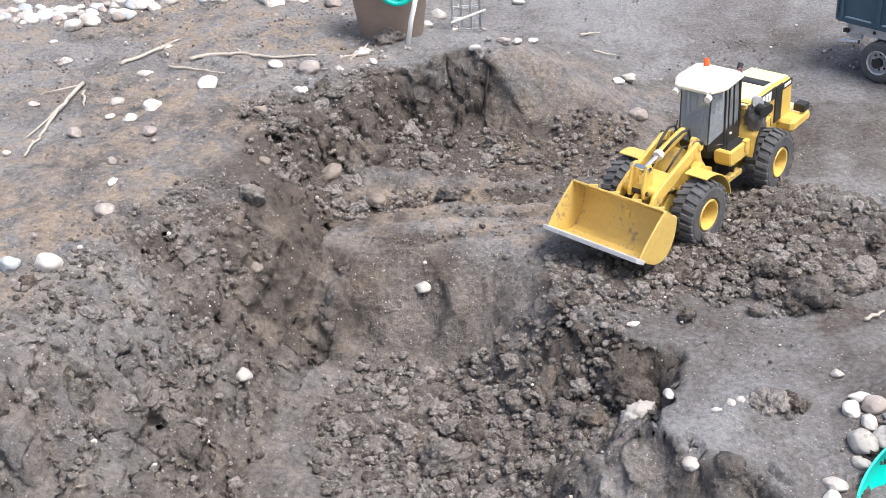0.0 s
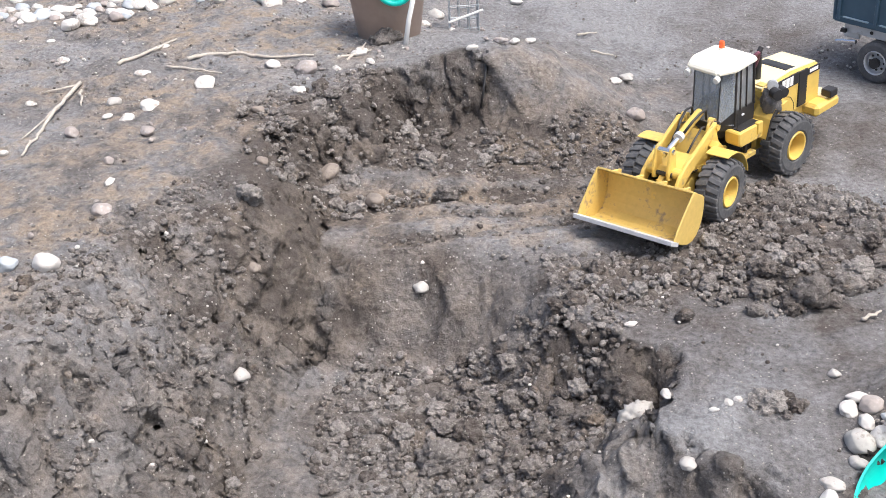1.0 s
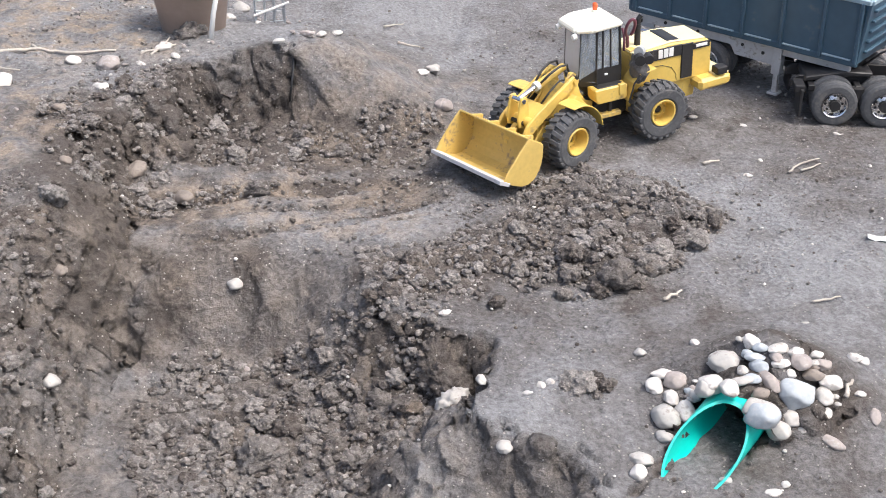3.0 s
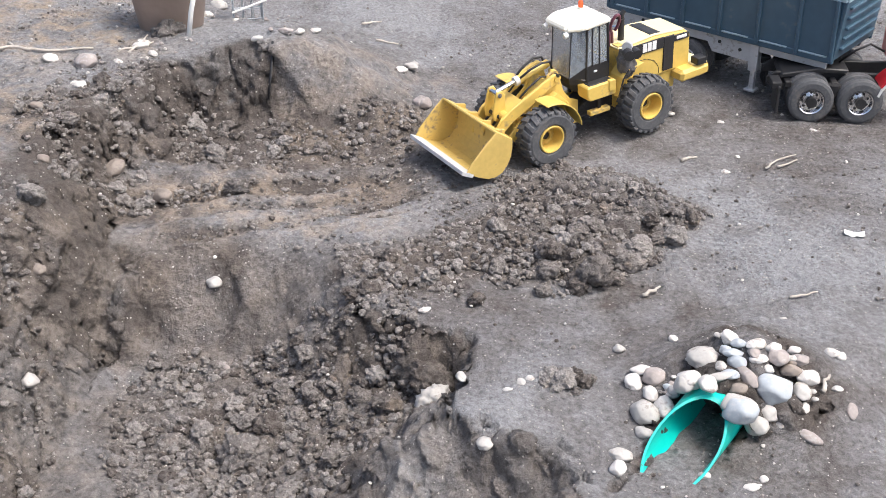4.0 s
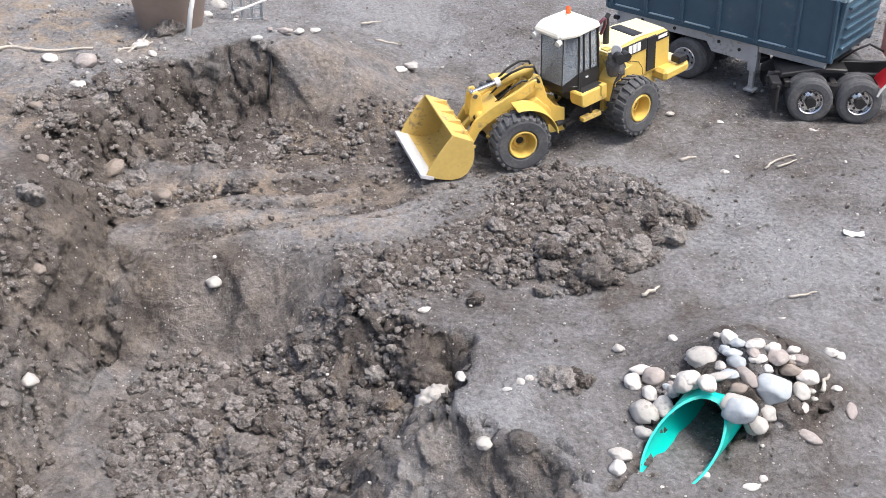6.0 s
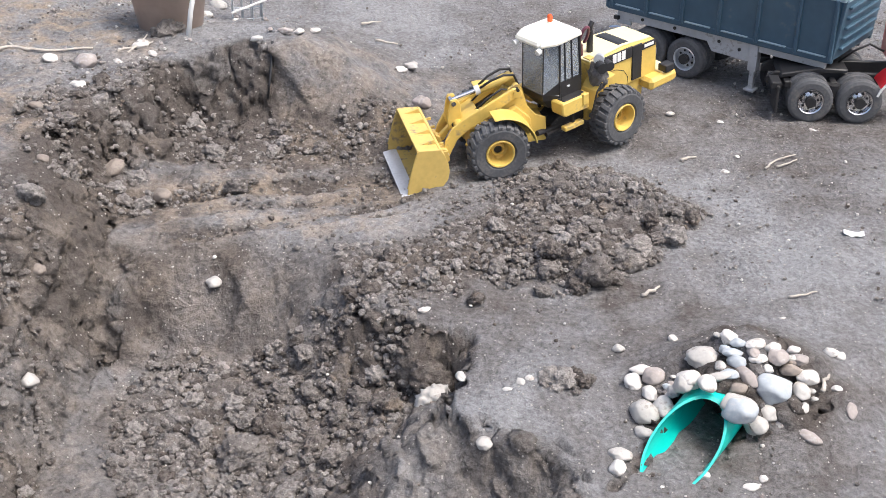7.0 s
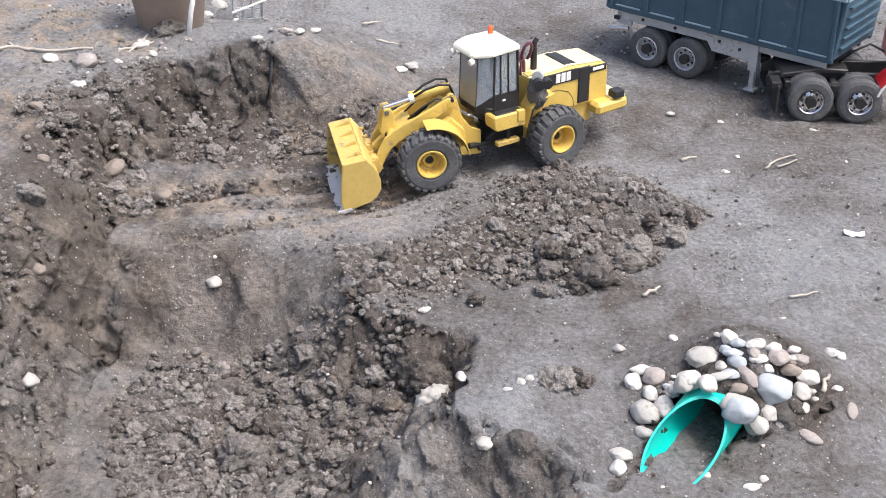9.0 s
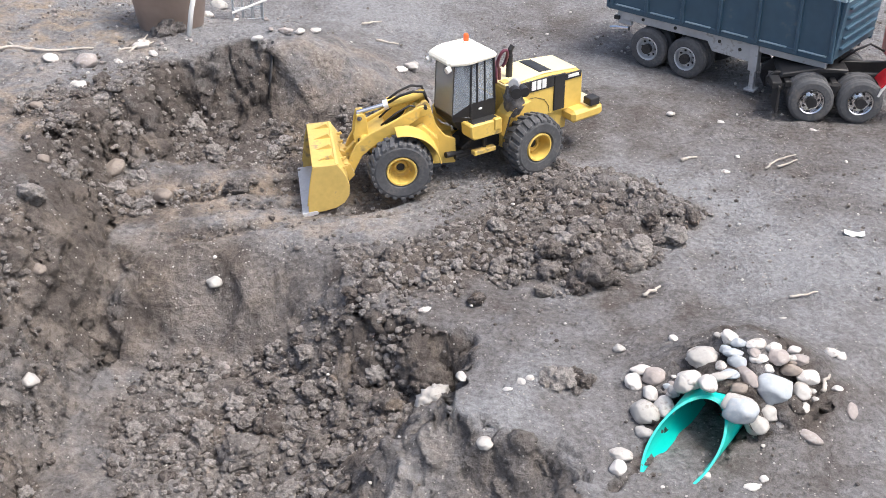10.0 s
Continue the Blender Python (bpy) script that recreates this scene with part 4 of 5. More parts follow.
def build_tractor():
    """First drive axle at the origin on the ground, nose towards +x, near side at y = 0."""
    t = new("truck_tractor")
    tagged(t, "black truck tractor chassis with red fender and chrome wheels", "toy truck")
    wide = 0.185
    for y in (0.058, wide - 0.066):
        part("frame_rail", plate([(-0.075, 0.055), (0.30, 0.055), (0.30, 0.078), (-0.060, 0.078), (-0.075, 0.068)], y, y + 0.008, 0.001), BLACK, t)
    part("fifth_wheel", plate([(-0.055, 0.070), (0.030, 0.082), (0.070, 0.082), (0.072, 0.090), (0.020, 0.092), (-0.050, 0.080)], 0.045, wide - 0.045, 0.002), BLACK, t, "black sloped coupling plate")
    for k, x in enumerate((-0.040, 0.0, 0.045)):
        part("cross_member", box(x - 0.006, x + 0.006, 0.03, wide - 0.03, 0.058, 0.070, 0.001, 1), BLACK, t)
    for y in (0.004, wide - 0.052):
        part("mud_flap", box(-0.064, -0.058, y, y + 0.048, 0.016, 0.070, 0.002), BLACK, t, "black rubber mud flap")
        part("tail_bracket", box(-0.074, -0.055, y + 0.006, y + 0.044, 0.062, 0.076, 0.002), BLACK, t)
        part("air_bag", rod((0.044, y + 0.024, 0.045), (0.044, y + 0.024, 0.068), 0.012, 14), BLACK, t)
    for x in (0.0, 0.090):
        part("axle", rod((x, 0.02, 0.0425), (x, wide - 0.02, 0.0425), 0.008, 12), BLACK, t)
        for near in (True, False):
            w = truck_wheel(0.0425, True)
            w.parent = t
            w.matrix_basis = pose(x, 0.0, 0.0425, 0, 22 * x / 0.09, 180) if near else pose(x, wide, 0.0425)
    guard = part("fender", plate(arc(0.180, 0.040, 0.068, 60, 150) + arc(0.180, 0.040, 0.064, 150, 60), 0.000, 0.050, 0.0006), RED, t, "glossy red fender")
    part("fender_trim", plate(arc(0.180, 0.040, 0.0645, 100, 165) + arc(0.180, 0.040, 0.0605, 165, 100), -0.002, 0.004, 0.0005), WHITE, guard)
    part("cab_back", box(0.158, 0.166, 0.020, wide - 0.020, 0.085, 0.150, 0.003), RED, t)
    part("exhaust", rod((0.150, 0.020, 0.080), (0.150, 0.020, 0.170), 0.006, 14), CHROME, t)
    part("air_line", tube([(0.060, 0.080, 0.092), (0.085, 0.070, 0.120), (0.110, 0.072, 0.132), (0.140, 0.080, 0.115)], 0.0022, 8), BLACK, t, smooth=True)
    return t


trailer = build_trailer()
trailer.matrix_basis = pose(0.415, 2.476, 0.0, 0, 0, -39.5)
tractor = build_tractor()
tractor.matrix_basis = pose(0.683, 2.203, 0.0, 0, 0, -3.5)

# ---- the drain pipe ----
def build_pipe():
    r, wall, n = 0.041, 0.0030, 48
    axis_dir, side_dir = Vector(PIPE_AXIS), Vector((-PIPE_AXIS[1], PIPE_AXIS[0], 0))
    bm = bmesh.new()
    rings = []
    for rad, back in ((r, False), (r, True), (r - wall, True), (r - wall, False)):
        ring = []
        for k in range(n):
            a = math.tau * k / n
            up = rad * math.cos(a)
            s = -0.075 if back else (r - up) * 1.5 - 0.45 * rad * math.sin(a) + 0.0012 * noise.noise(Vector((a * 3, rad, 0)))
            ring.append(bm.verts.new(Vector(PIPE_TOP) + axis_dir * s + side_dir * rad * math.sin(a) + Vector((0, 0, up - r))))
        rings.append(ring)
    for q, s in zip(rings, rings[1:] + rings[:1]):
        for k in range(n):
            bm.faces.new((q[k], q[(k + 1) % n], s[(k + 1) % n], s[k]))
    ob = part("drain_pipe", bm, TEAL)
    tagged(ob, "teal plastic drain pipe with slanted cut end set in earth", "pipe")


build_pipe()


def build_earth_cover():
    """Earth thrown over the pipe's back."""
    axis_dir, side_dir = Vector(PIPE_AXIS), Vector((-PIPE_AXIS[1], PIPE_AXIS[0], 0))
    bm = bmesh.new()
    rows = []
    for i in range(34):
        s = -0.016 - 0.11 * i / 33
        line = []
        for k in range(41):
            a = math.pi * (k / 40 - 0.5) * 1.18
            grow = 0.0425 + 0.012 * min(1, i / 9) + 0.006 * noise.fractal(Vector((s * 40, a * 2, 0)), 1, 2, 4)
            flare = 1 + 0.35 * abs(a) ** 3 * 0.3
            p = Vector(PIPE_TOP) + axis_dir * (s + 0.006 * noise.noise(Vector((a * 3, 1, 4)))) + side_dir * grow * flare * math.sin(a) + Vector((0, 0, grow * math.cos(a) - 0.041))
            line.append(bm.verts.new(p))
        rows.append(line)
    for q, s in zip(rows, rows[1:]):
        for k in range(40):
            bm.faces.new((q[k], q[k + 1], s[k + 1], s[k]))
    bmesh.ops.solidify(bm, geom=bm.faces[:], thickness=0.003)
    ob = part("earth_heap", bm, CLOD, smooth=True)
    tagged(ob, "brown earth heaped over the drain pipe", "earth", kind="stuff")


build_earth_cover()


# ---- stones ----
LUMP = {}


def lump_mesh(kind, k, div, rough, sharp):
    """A rounded pebble or a crumbly clod of about unit radius."""
    key = (kind, k, div)
    if key not in LUMP:
        bm = bmesh.new()
        bmesh.ops.create_icosphere(bm, subdivisions=div, radius=1)
        off = Vector((k * 7.3, k * 3.1, -k * 5.7))
        for v in bm.verts:
            d = v.co.normalized()
            f = 1 + rough * noise.noise(d * 0.9 + off) + rough * (0.6 if sharp else 0.3) * noise.noise(d * (2.3 if sharp else 1.7) + off)
            if sharp:
                f += sharp * (abs(noise.noise(d * 2.9 - off)) - 0.25) + sharp * 0.6 * noise.noise(d * 6.5 + off)
            if kind == "pebble":
                # worn flats between rounded corners
                for j in range(7):
                    n = Vector((math.sin(j * 2.4 + k), math.cos(j * 2.4 + k * 1.7), math.sin(j * 1.3 + k * 0.6))).normalized()
                    over = f * d.dot(n) - (0.80 + 0.03 * (j % 3))
                    if over > 0:
                        f -= 0.75 * over / max(d.dot(n), 0.3)
            v.co = d * f
        me = bpy.data.meshes.new(kind)
        bm.to_mesh(me)
        bm.free()
        for p in me.polygons:
            p.use_smooth = not sharp or div > 3
        LUMP[key] = me
    return LUMP[key]


STONE_WORDS = {"pale": "pale rounded river pebble", "grey": "grey rounded river pebble", "blue": "bluish-grey smooth river pebble", "tan": "tan brown rounded river pebble", "rose": "mottled rose-grey river pebble"}
count = [0]


def over_pipe(x, y):
    """Height of the pipe's back above a place, or far below where there is none."""
    dx, dy = x - PIPE_TOP[0], y - PIPE_TOP[1]
    s, q = dx * PIPE_AXIS[0] + dy * PIPE_AXIS[1], -dx * PIPE_AXIS[1] + dy * PIPE_AXIS[0]
    if -0.12 < s < 0.0 and abs(q) < 0.045:
        return PIPE_TOP[2] - 0.041 + math.sqrt(0.052 ** 2 - q * q)
    return -9.0


def pebble(x, y, w, h, tone, where="lying on bare earth", group="", turn=None, sink=0.30):
    """A pebble w long and h broad."""
    k = count[0] = count[0] + 1
    me = lump_mesh("pebble", k % 11, 4, 0.27, 0).copy()
    me.materials.append(STONES[tone])
    ob = new("pebble", me)
    thick = min(w, h) * 0.42
    z = max(ground_z(x, y), over_pipe(x, y))
    ob.matrix_basis = pose(x, y, z + thick * (1 - 2 * sink) * 0.9, random.uniform(-14, 14), random.uniform(-14, 14), random.uniform(-25, 25) if turn is None else turn) @ Matrix.Diagonal((w * 0.55, h * 0.55, thick, 1))
    tagged(ob, STONE_WORDS[tone] + " " + where, "stone", group)
    return ob


pebble(0.252, 1.384, 0.0219, 0.0256, "pale", "heaped round the drain pipe", "pebbles round the drain pipe")
pebble(0.265, 1.405, 0.0285, 0.0156, "pale", "heaped round the drain pipe", "pebbles round the drain pipe")
pebble(0.278, 1.386, 0.0275, 0.0264, "rose", "heaped round the drain pipe", "pebbles round the drain pipe")
pebble(0.271, 1.361, 0.0202, 0.0288, "pale", "heaped round the drain pipe", "pebbles round the drain pipe")
pebble(0.260, 1.330, 0.0344, 0.0366, "grey", "heaped round the drain pipe", "pebbles round the drain pipe")
pebble(0.257, 1.300, 0.0204, 0.0246, "grey", "heaped round the drain pipe", "pebbles round the drain pipe")
pebble(0.286, 1.338, 0.0249, 0.0367, "pale", "heaped round the drain pipe", "pebbles round the drain pipe")
pebble(0.300, 1.356, 0.0156, 0.0195, "grey", "heaped round the drain pipe", "pebbles round the drain pipe")
pebble(0.306, 1.331, 0.0256, 0.0299, "grey", "heaped round the drain pipe", "pebbles round the drain pipe")
pebble(0.313, 1.336, 0.0313, 0.0298, "pale", "heaped round the drain pipe", "pebbles round the drain pipe")
pebble(0.333, 1.317, 0.0235, 0.0252, "pale", "heaped round the drain pipe", "pebbles round the drain pipe")
pebble(0.343, 1.387, 0.0413, 0.0350, "grey", "heaped round the drain pipe", "pebbles round the drain pipe")
pebble(0.357, 1.357, 0.0144, 0.0163, "grey", "heaped round the drain pipe", "pebbles round the drain pipe")
pebble(0.351, 1.334, 0.0288, 0.0127, "grey", "heaped round the drain pipe", "pebbles round the drain pipe")
pebble(0.365, 1.340, 0.0238, 0.0162, "blue", "heaped round the drain pipe", "pebbles round the drain pipe")
pebble(0.379, 1.365, 0.0228, 0.0207, "blue", "heaped round the drain pipe", "pebbles round the drain pipe")
pebble(0.376, 1.376, 0.0260, 0.0151, "blue", "heaped round the drain pipe", "pebbles round the drain pipe")
pebble(0.367, 1.384, 0.0139, 0.0130, "blue", "heaped round the drain pipe", "pebbles round the drain pipe")
pebble(0.374, 1.400, 0.0210, 0.0227, "pale", "heaped round the drain pipe", "pebbles round the drain pipe")
pebble(0.384, 1.387, 0.0208, 0.0139, "blue", "heaped round the drain pipe", "pebbles round the drain pipe")
pebble(0.405, 1.383, 0.0260, 0.0165, "pale", "heaped round the drain pipe", "pebbles round the drain pipe")
pebble(0.402, 1.374, 0.0155, 0.0194, "rose", "heaped round the drain pipe", "pebbles round the drain pipe")
pebble(0.408, 1.367, 0.0228, 0.0147, "pale", "heaped round the drain pipe", "pebbles round the drain pipe")
pebble(0.430, 1.384, 0.0208, 0.0165, "pale", "heaped round the drain pipe", "pebbles round the drain pipe")
pebble(0.434, 1.373, 0.0259, 0.0259, "rose", "heaped round the drain pipe", "pebbles round the drain pipe")
pebble(0.419, 1.358, 0.0145, 0.0163, "pale", "heaped round the drain pipe", "pebbles round the drain pipe")
pebble(0.389, 1.344, 0.0205, 0.0342, "rose", "heaped round the drain pipe", "pebbles round the drain pipe")
pebble(0.400, 1.347, 0.0154, 0.0266, "tan", "heaped round the drain pipe", "pebbles round the drain pipe")
pebble(0.373, 1.319, 0.0209, 0.0169, "tan", "heaped round the drain pipe", "pebbles round the drain pipe")
pebble(0.422, 1.337, 0.0462, 0.0428, "blue", "heaped round the drain pipe", "pebbles round the drain pipe")
pebble(0.450, 1.364, 0.0259, 0.0182, "tan", "heaped round the drain pipe", "pebbles round the drain pipe")
pebble(0.473, 1.364, 0.0312, 0.0239, "pale", "heaped round the drain pipe", "pebbles round the drain pipe")
pebble(0.462, 1.345, 0.0221, 0.0280, "grey", "heaped round the drain pipe", "pebbles round the drain pipe")
pebble(0.441, 1.326, 0.0239, 0.0222, "grey", "heaped round the drain pipe", "pebbles round the drain pipe")
pebble(0.463, 1.328, 0.0154, 0.0206, "grey", "heaped round the drain pipe", "pebbles round the drain pipe")
pebble(0.370, 1.294, 0.0417, 0.0334, "grey", "heaped round the drain pipe", "pebbles round the drain pipe")
pebble(0.413, 1.315, 0.0290, 0.0264, "grey", "heaped round the drain pipe", "pebbles round the drain pipe")
pebble(0.397, 1.303, 0.0288, 0.0305, "grey", "heaped round the drain pipe", "pebbles round the drain pipe")
pebble(0.367, 1.290, 0.0208, 0.0176, "tan", "heaped round the drain pipe", "pebbles round the drain pipe")
pebble(0.370, 1.288, 0.0389, 0.0402, "blue", "heaped round the drain pipe", "pebbles round the drain pipe")
pebble(0.467, 1.386, 0.0217, 0.0175, "rose", "heaped round the drain pipe", "pebbles round the drain pipe")
pebble(0.528, 1.447, 0.0218, 0.0159, "pale", "lying on bare earth", "stray pebbles")
pebble(0.541, 1.444, 0.0138, 0.0136, "pale", "lying on bare earth", "stray pebbles")
pebble(0.518, 1.371, 0.0158, 0.0105, "pale", "lying on bare earth", "stray pebbles")
pebble(0.222, 1.257, 0.0282, 0.0216, "grey", "lying on bare earth", "stray pebbles")
pebble(0.215, 1.234, 0.0210, 0.0213, "pale", "lying on bare earth", "stray pebbles")
pebble(0.377, 1.217, 0.0196, 0.0123, "pale", "lying on bare earth", "stray pebbles")
pebble(0.395, 1.231, 0.0118, 0.0115, "pale", "lying on bare earth", "stray pebbles")
pebble(0.427, 1.305, 0.0129, 0.0119, "grey", "lying on bare earth", "stray pebbles")
pebble(0.531, 1.341, 0.0139, 0.0260, "rose", "lying on bare earth", "stray pebbles")
pebble(0.465, 1.294, 0.0322, 0.0169, "rose", "lying on bare earth", "stray pebbles")
pebble(0.315, 1.465, 0.0124, 0.0119, "pale", "lying on bare earth", "stray pebbles")
pebble(0.241, 1.458, 0.0161, 0.0137, "grey", "lying on bare earth", "stray pebbles")
pebble(0.322, 1.237, 0.0152, 0.0107, "grey", "lying on bare earth", "stray pebbles")
pebble(-0.822, 2.120, 0.0333, 0.0390, "pale", group="stray pebbles")
pebble(-0.886, 2.008, 0.0321, 0.0351, "pale", group="stray pebbles")
pebble(-0.909, 1.956, 0.0256, 0.0221, "pale", group="stray pebbles")
pebble(-0.962, 2.027, 0.0244, 0.0279, "grey", group="stray pebbles")
pebble(-0.985, 1.894, 0.0232, 0.0266, "rose", group="stray pebbles")
pebble(-1.146, 2.225, 0.0243, 0.0193, "pale", group="stray pebbles")
pebble(-0.960, 2.167, 0.0320, 0.0187, "pale", group="stray pebbles")
pebble(-0.834, 1.455, 0.0363, 0.0336, "pale", group="stray pebbles")
pebble(-0.889, 1.447, 0.0285, 0.0277, "blue", group="stray pebbles")
pebble(-0.580, 1.471, 0.0229, 0.0287, "grey", group="stray pebbles")
pebble(-0.636, 2.096, 0.0204, 0.0204, "pale", group="stray pebbles")
pebble(-0.722, 2.224, 0.0279, 0.0214, "pale", group="stray pebbles")
pebble(-0.649, 2.201, 0.0381, 0.0370, "rose", group="stray pebbles")
pebble(-0.844, 1.715, 0.0142, 0.0222, "pale", group="stray pebbles")
pebble(-0.855, 1.909, 0.0212, 0.0241, "rose", group="stray pebbles")
pebble(-0.877, 1.791, 0.0166, 0.0161, "rose", group="stray pebbles")
pebble(-1.117, 2.016, 0.0204, 0.0128, "pale", group="stray pebbles")
pebble(-0.951, 1.968, 0.0179, 0.0124, "pale", group="stray pebbles")
pebble(-1.070, 1.810, 0.0151, 0.0118, "pale", group="stray pebbles")
pebble(-0.817, 1.614, 0.0289, 0.0276, "rose", group="stray pebbles")
pebble(-0.592, 1.618, 0.0222, 0.0256, "tan", group="stray pebbles")
pebble(-0.690, 2.009, 0.0257, 0.0173, "tan", group="stray pebbles")
pebble(-1.221, 2.336, 0.0184, 0.0115, "pale", group="stray pebbles")
pebble(-0.976, 2.311, 0.0337, 0.0112, "pale", group="stray pebbles")
pebble(-0.354, 1.703, 0.0230, 0.0220, "grey", "set in the pit wall", "stray pebbles", sink=0.6)
pebble(-0.568, 2.285, 0.0282, 0.0190, "pale", group="stray pebbles")
pebble(-0.537, 2.245, 0.0171, 0.0133, "pale", group="stray pebbles")
pebble(-0.595, 2.211, 0.0169, 0.0106, "pale", group="stray pebbles")
pebble(-0.558, 1.964, 0.0334, 0.0393, "tan", group="stray pebbles")
pebble(-0.467, 1.903, 0.0288, 0.0359, "tan", group="stray pebbles")
pebble(-0.634, 1.836, 0.0185, 0.0185, "tan", group="stray pebbles")
pebble(-0.330, 1.608, 0.0150, 0.0130, "rose", "set in the pit wall", "stray pebbles", sink=0.5)
pebble(-0.038, 2.245, 0.0274, 0.0290, "rose", group="stray pebbles")
pebble(-0.084, 2.368, 0.0242, 0.0165, "pale", group="stray pebbles")
pebble(-0.063, 2.418, 0.0269, 0.0168, "grey", group="stray pebbles")
pebble(-0.271, 2.315, 0.0193, 0.0134, "pale", group="stray pebbles")
pebble(-0.254, 2.438, 0.0202, 0.0141, "pale", group="stray pebbles")
pebble(-0.496, 2.571, 0.0311, 0.0209, "pale", group="stray pebbles")
pebble(-0.492, 2.704, 0.0376, 0.0344, "grey", group="stray pebbles")
pebble(-0.328, 2.849, 0.0286, 0.0162, "pale", group="stray pebbles")
pebble(-0.344, 2.256, 0.0210, 0.0131, "pale", group="stray pebbles")
pebble(-0.296, 2.298, 0.0277, 0.0133, "rose", group="stray pebbles")
pebble(-0.417, 2.478, 0.0161, 0.0144, "pale", group="stray pebbles")
pebble(-0.026, 1.553, 0.0194, 0.0122, "pale", group="stray pebbles")
pebble(0.024, 1.401, 0.0130, 0.0210, "grey", "lying at the rim of the pit", "stray pebbles", sink=0.4)
pebble(0.053, 1.279, 0.0190, 0.0220, "grey", "set in the pit wall", "stray pebbles", sink=0.62)
pebble(-0.042, 2.248, 0.0279, 0.0268, "rose", group="stray pebbles")
pebble(0.103, 1.383, 0.0119, 0.0131, "grey", group="stray pebbles")
pebble(0.115, 1.391, 0.0120, 0.0131, "pale", group="stray pebbles")
pebble(0.084, 1.366, 0.0133, 0.0074, "pale", group="stray pebbles")
pebble(0.429, 2.225, 0.0149, 0.0106, "pale", group="stray pebbles")
pebble(0.518, 2.198, 0.0127, 0.0106, "pale", group="stray pebbles")
pebble(0.685, 2.166, 0.0188, 0.0078, "pale", group="stray pebbles")
pebble(0.488, 1.996, 0.0157, 0.0098, "pale", group="stray pebbles")
pebble(0.482, 1.531, 0.0128, 0.0080, "grey", group="stray pebbles")
pebble(0.316, 1.471, 0.0109, 0.0087, "grey", group="stray pebbles")
pebble(0.241, 1.459, 0.0124, 0.0136, "grey", group="stray pebbles")
pebble(0.522, 2.057, 0.0100, 0.0075, "pale", group="stray pebbles")
pebble(-0.080, 2.371, 0.0201, 0.0139, "pale", group="stray pebbles")
pebble(-0.062, 2.432, 0.0251, 0.0143, "grey", group="stray pebbles")
pebble(-0.645, 2.102, 0.0219, 0.0149, "pale", group="stray pebbles")
pebble(-0.566, 2.303, 0.0235, 0.0160, "pale", group="stray pebbles")

# small gravel caught between the pebbles of the heap
for i in range(46):
    a, d = random.uniform(0, 2 * math.pi), math.sqrt(random.random())
    x, y = 0.392 + 0.105 * d * math.cos(a), 1.362 + 0.062 * d * math.sin(a)
    size = random.uniform(0.005, 0.0125)
    aside = (x - PIPE_TOP[0]) * PIPE_AXIS[1] - (y - PIPE_TOP[1]) * PIPE_AXIS[0]
    if abs(aside) > 0.055 or y > 1.40:
        pebble(x, y, size * 1.3, size, random.choice(("pale", "grey", "grey", "blue", "rose", "tan")), "heaped round the drain pipe", "pebbles round the drain pipe")

# far scatter of river stones at the edge of the plain
FAR_A, FAR_B, FAR_C, FAR_D = (-1.450, 2.483), (-1.053, 2.558), (-0.974, 2.590), (-0.707, 2.678)
for (ax, ay), (bx, by), n in ((FAR_A, FAR_B, 58), (FAR_C, FAR_D, 18)):
    for i in range(n):
        a = random.random()
        x, y = ax + (bx - ax) * a + random.gauss(0, 0.02), ay + (by - ay) * a + random.gauss(0, 0.035)
        size = random.uniform(0.014, 0.036)
        pebble(x, y, size * 1.25, size, random.choice(("pale", "pale", "pale", "grey", "blue", "rose")), "in a row of stones", "stones at the edge of the plain")


# ---- clods ----
def clod(x, y, size, flat=0.7, sink=0.25, place="spoil heap", div=4):
    k = count[0] = count[0] + 1
    me = lump_mesh("dirt_clod", k % 14, div, 0.42, 0.42)
    if not me.materials:
        me.materials.append(CLOD)
    ob = new("dirt_clod", me)
    r = size / 2
    ob.matrix_basis = pose(x, y, ground_z(x, y) + r * flat * (1 - 2 * sink), random.uniform(-25, 25), random.uniform(-25, 25), random.uniform(0, 360)) @ Matrix.Diagonal((r * random.uniform(0.9, 1.2), r * random.uniform(0.75, 1.0), r * flat, 1))
    tagged(ob, "lumpy brown clod of earth on the " + place, "clod", "clods on the " + place)
    return ob


clod(0.257, 1.633, 0.0286, 0.75, 0.28, "spoil heap")
clod(0.275, 1.677, 0.0497, 0.75, 0.28, "spoil heap")
clod(0.158, 1.651, 0.0373, 0.75, 0.28, "spoil heap")
clod(0.146, 1.600, 0.0248, 0.75, 0.28, "spoil heap")
for dx, dy, size in ((0.0, 0.0, 0.034), (-0.020, 0.004, 0.026), (0.021, -0.003, 0.029), (0.006, 0.014, 0.024), (-0.010, -0.015, 0.022), (0.016, 0.017, 0.020),
                     (-0.028, -0.008, 0.015), (0.034, 0.006, 0.016), (0.012, -0.019, 0.017), (-0.014, 0.018, 0.016)):
    clod(0.162 + dx, 1.389 + dy, size, 0.8, 0.30, "trodden plain", 3)
clod(-0.251, 1.471, 0.0422, 0.75, 0.28, "pit floor")
clod(-0.281, 1.415, 0.0602, 0.75, 0.28, "pit floor")
clod(0.086, 1.773, 0.0357, 0.75, 0.28, "spoil heap")
clod(0.193, 1.873, 0.0297, 0.75, 0.28, "spoil heap")
clod(0.223, 1.632, 0.0604, 0.75, 0.28, "spoil heap")
clod(-0.015, 1.471, 0.0594, 0.75, 0.50, "pit wall")
clod(0.050, 1.579, 0.0263, 0.75, 0.28, "spoil heap")
clod(0.247, 1.690, 0.0412, 0.75, 0.28, "spoil heap")
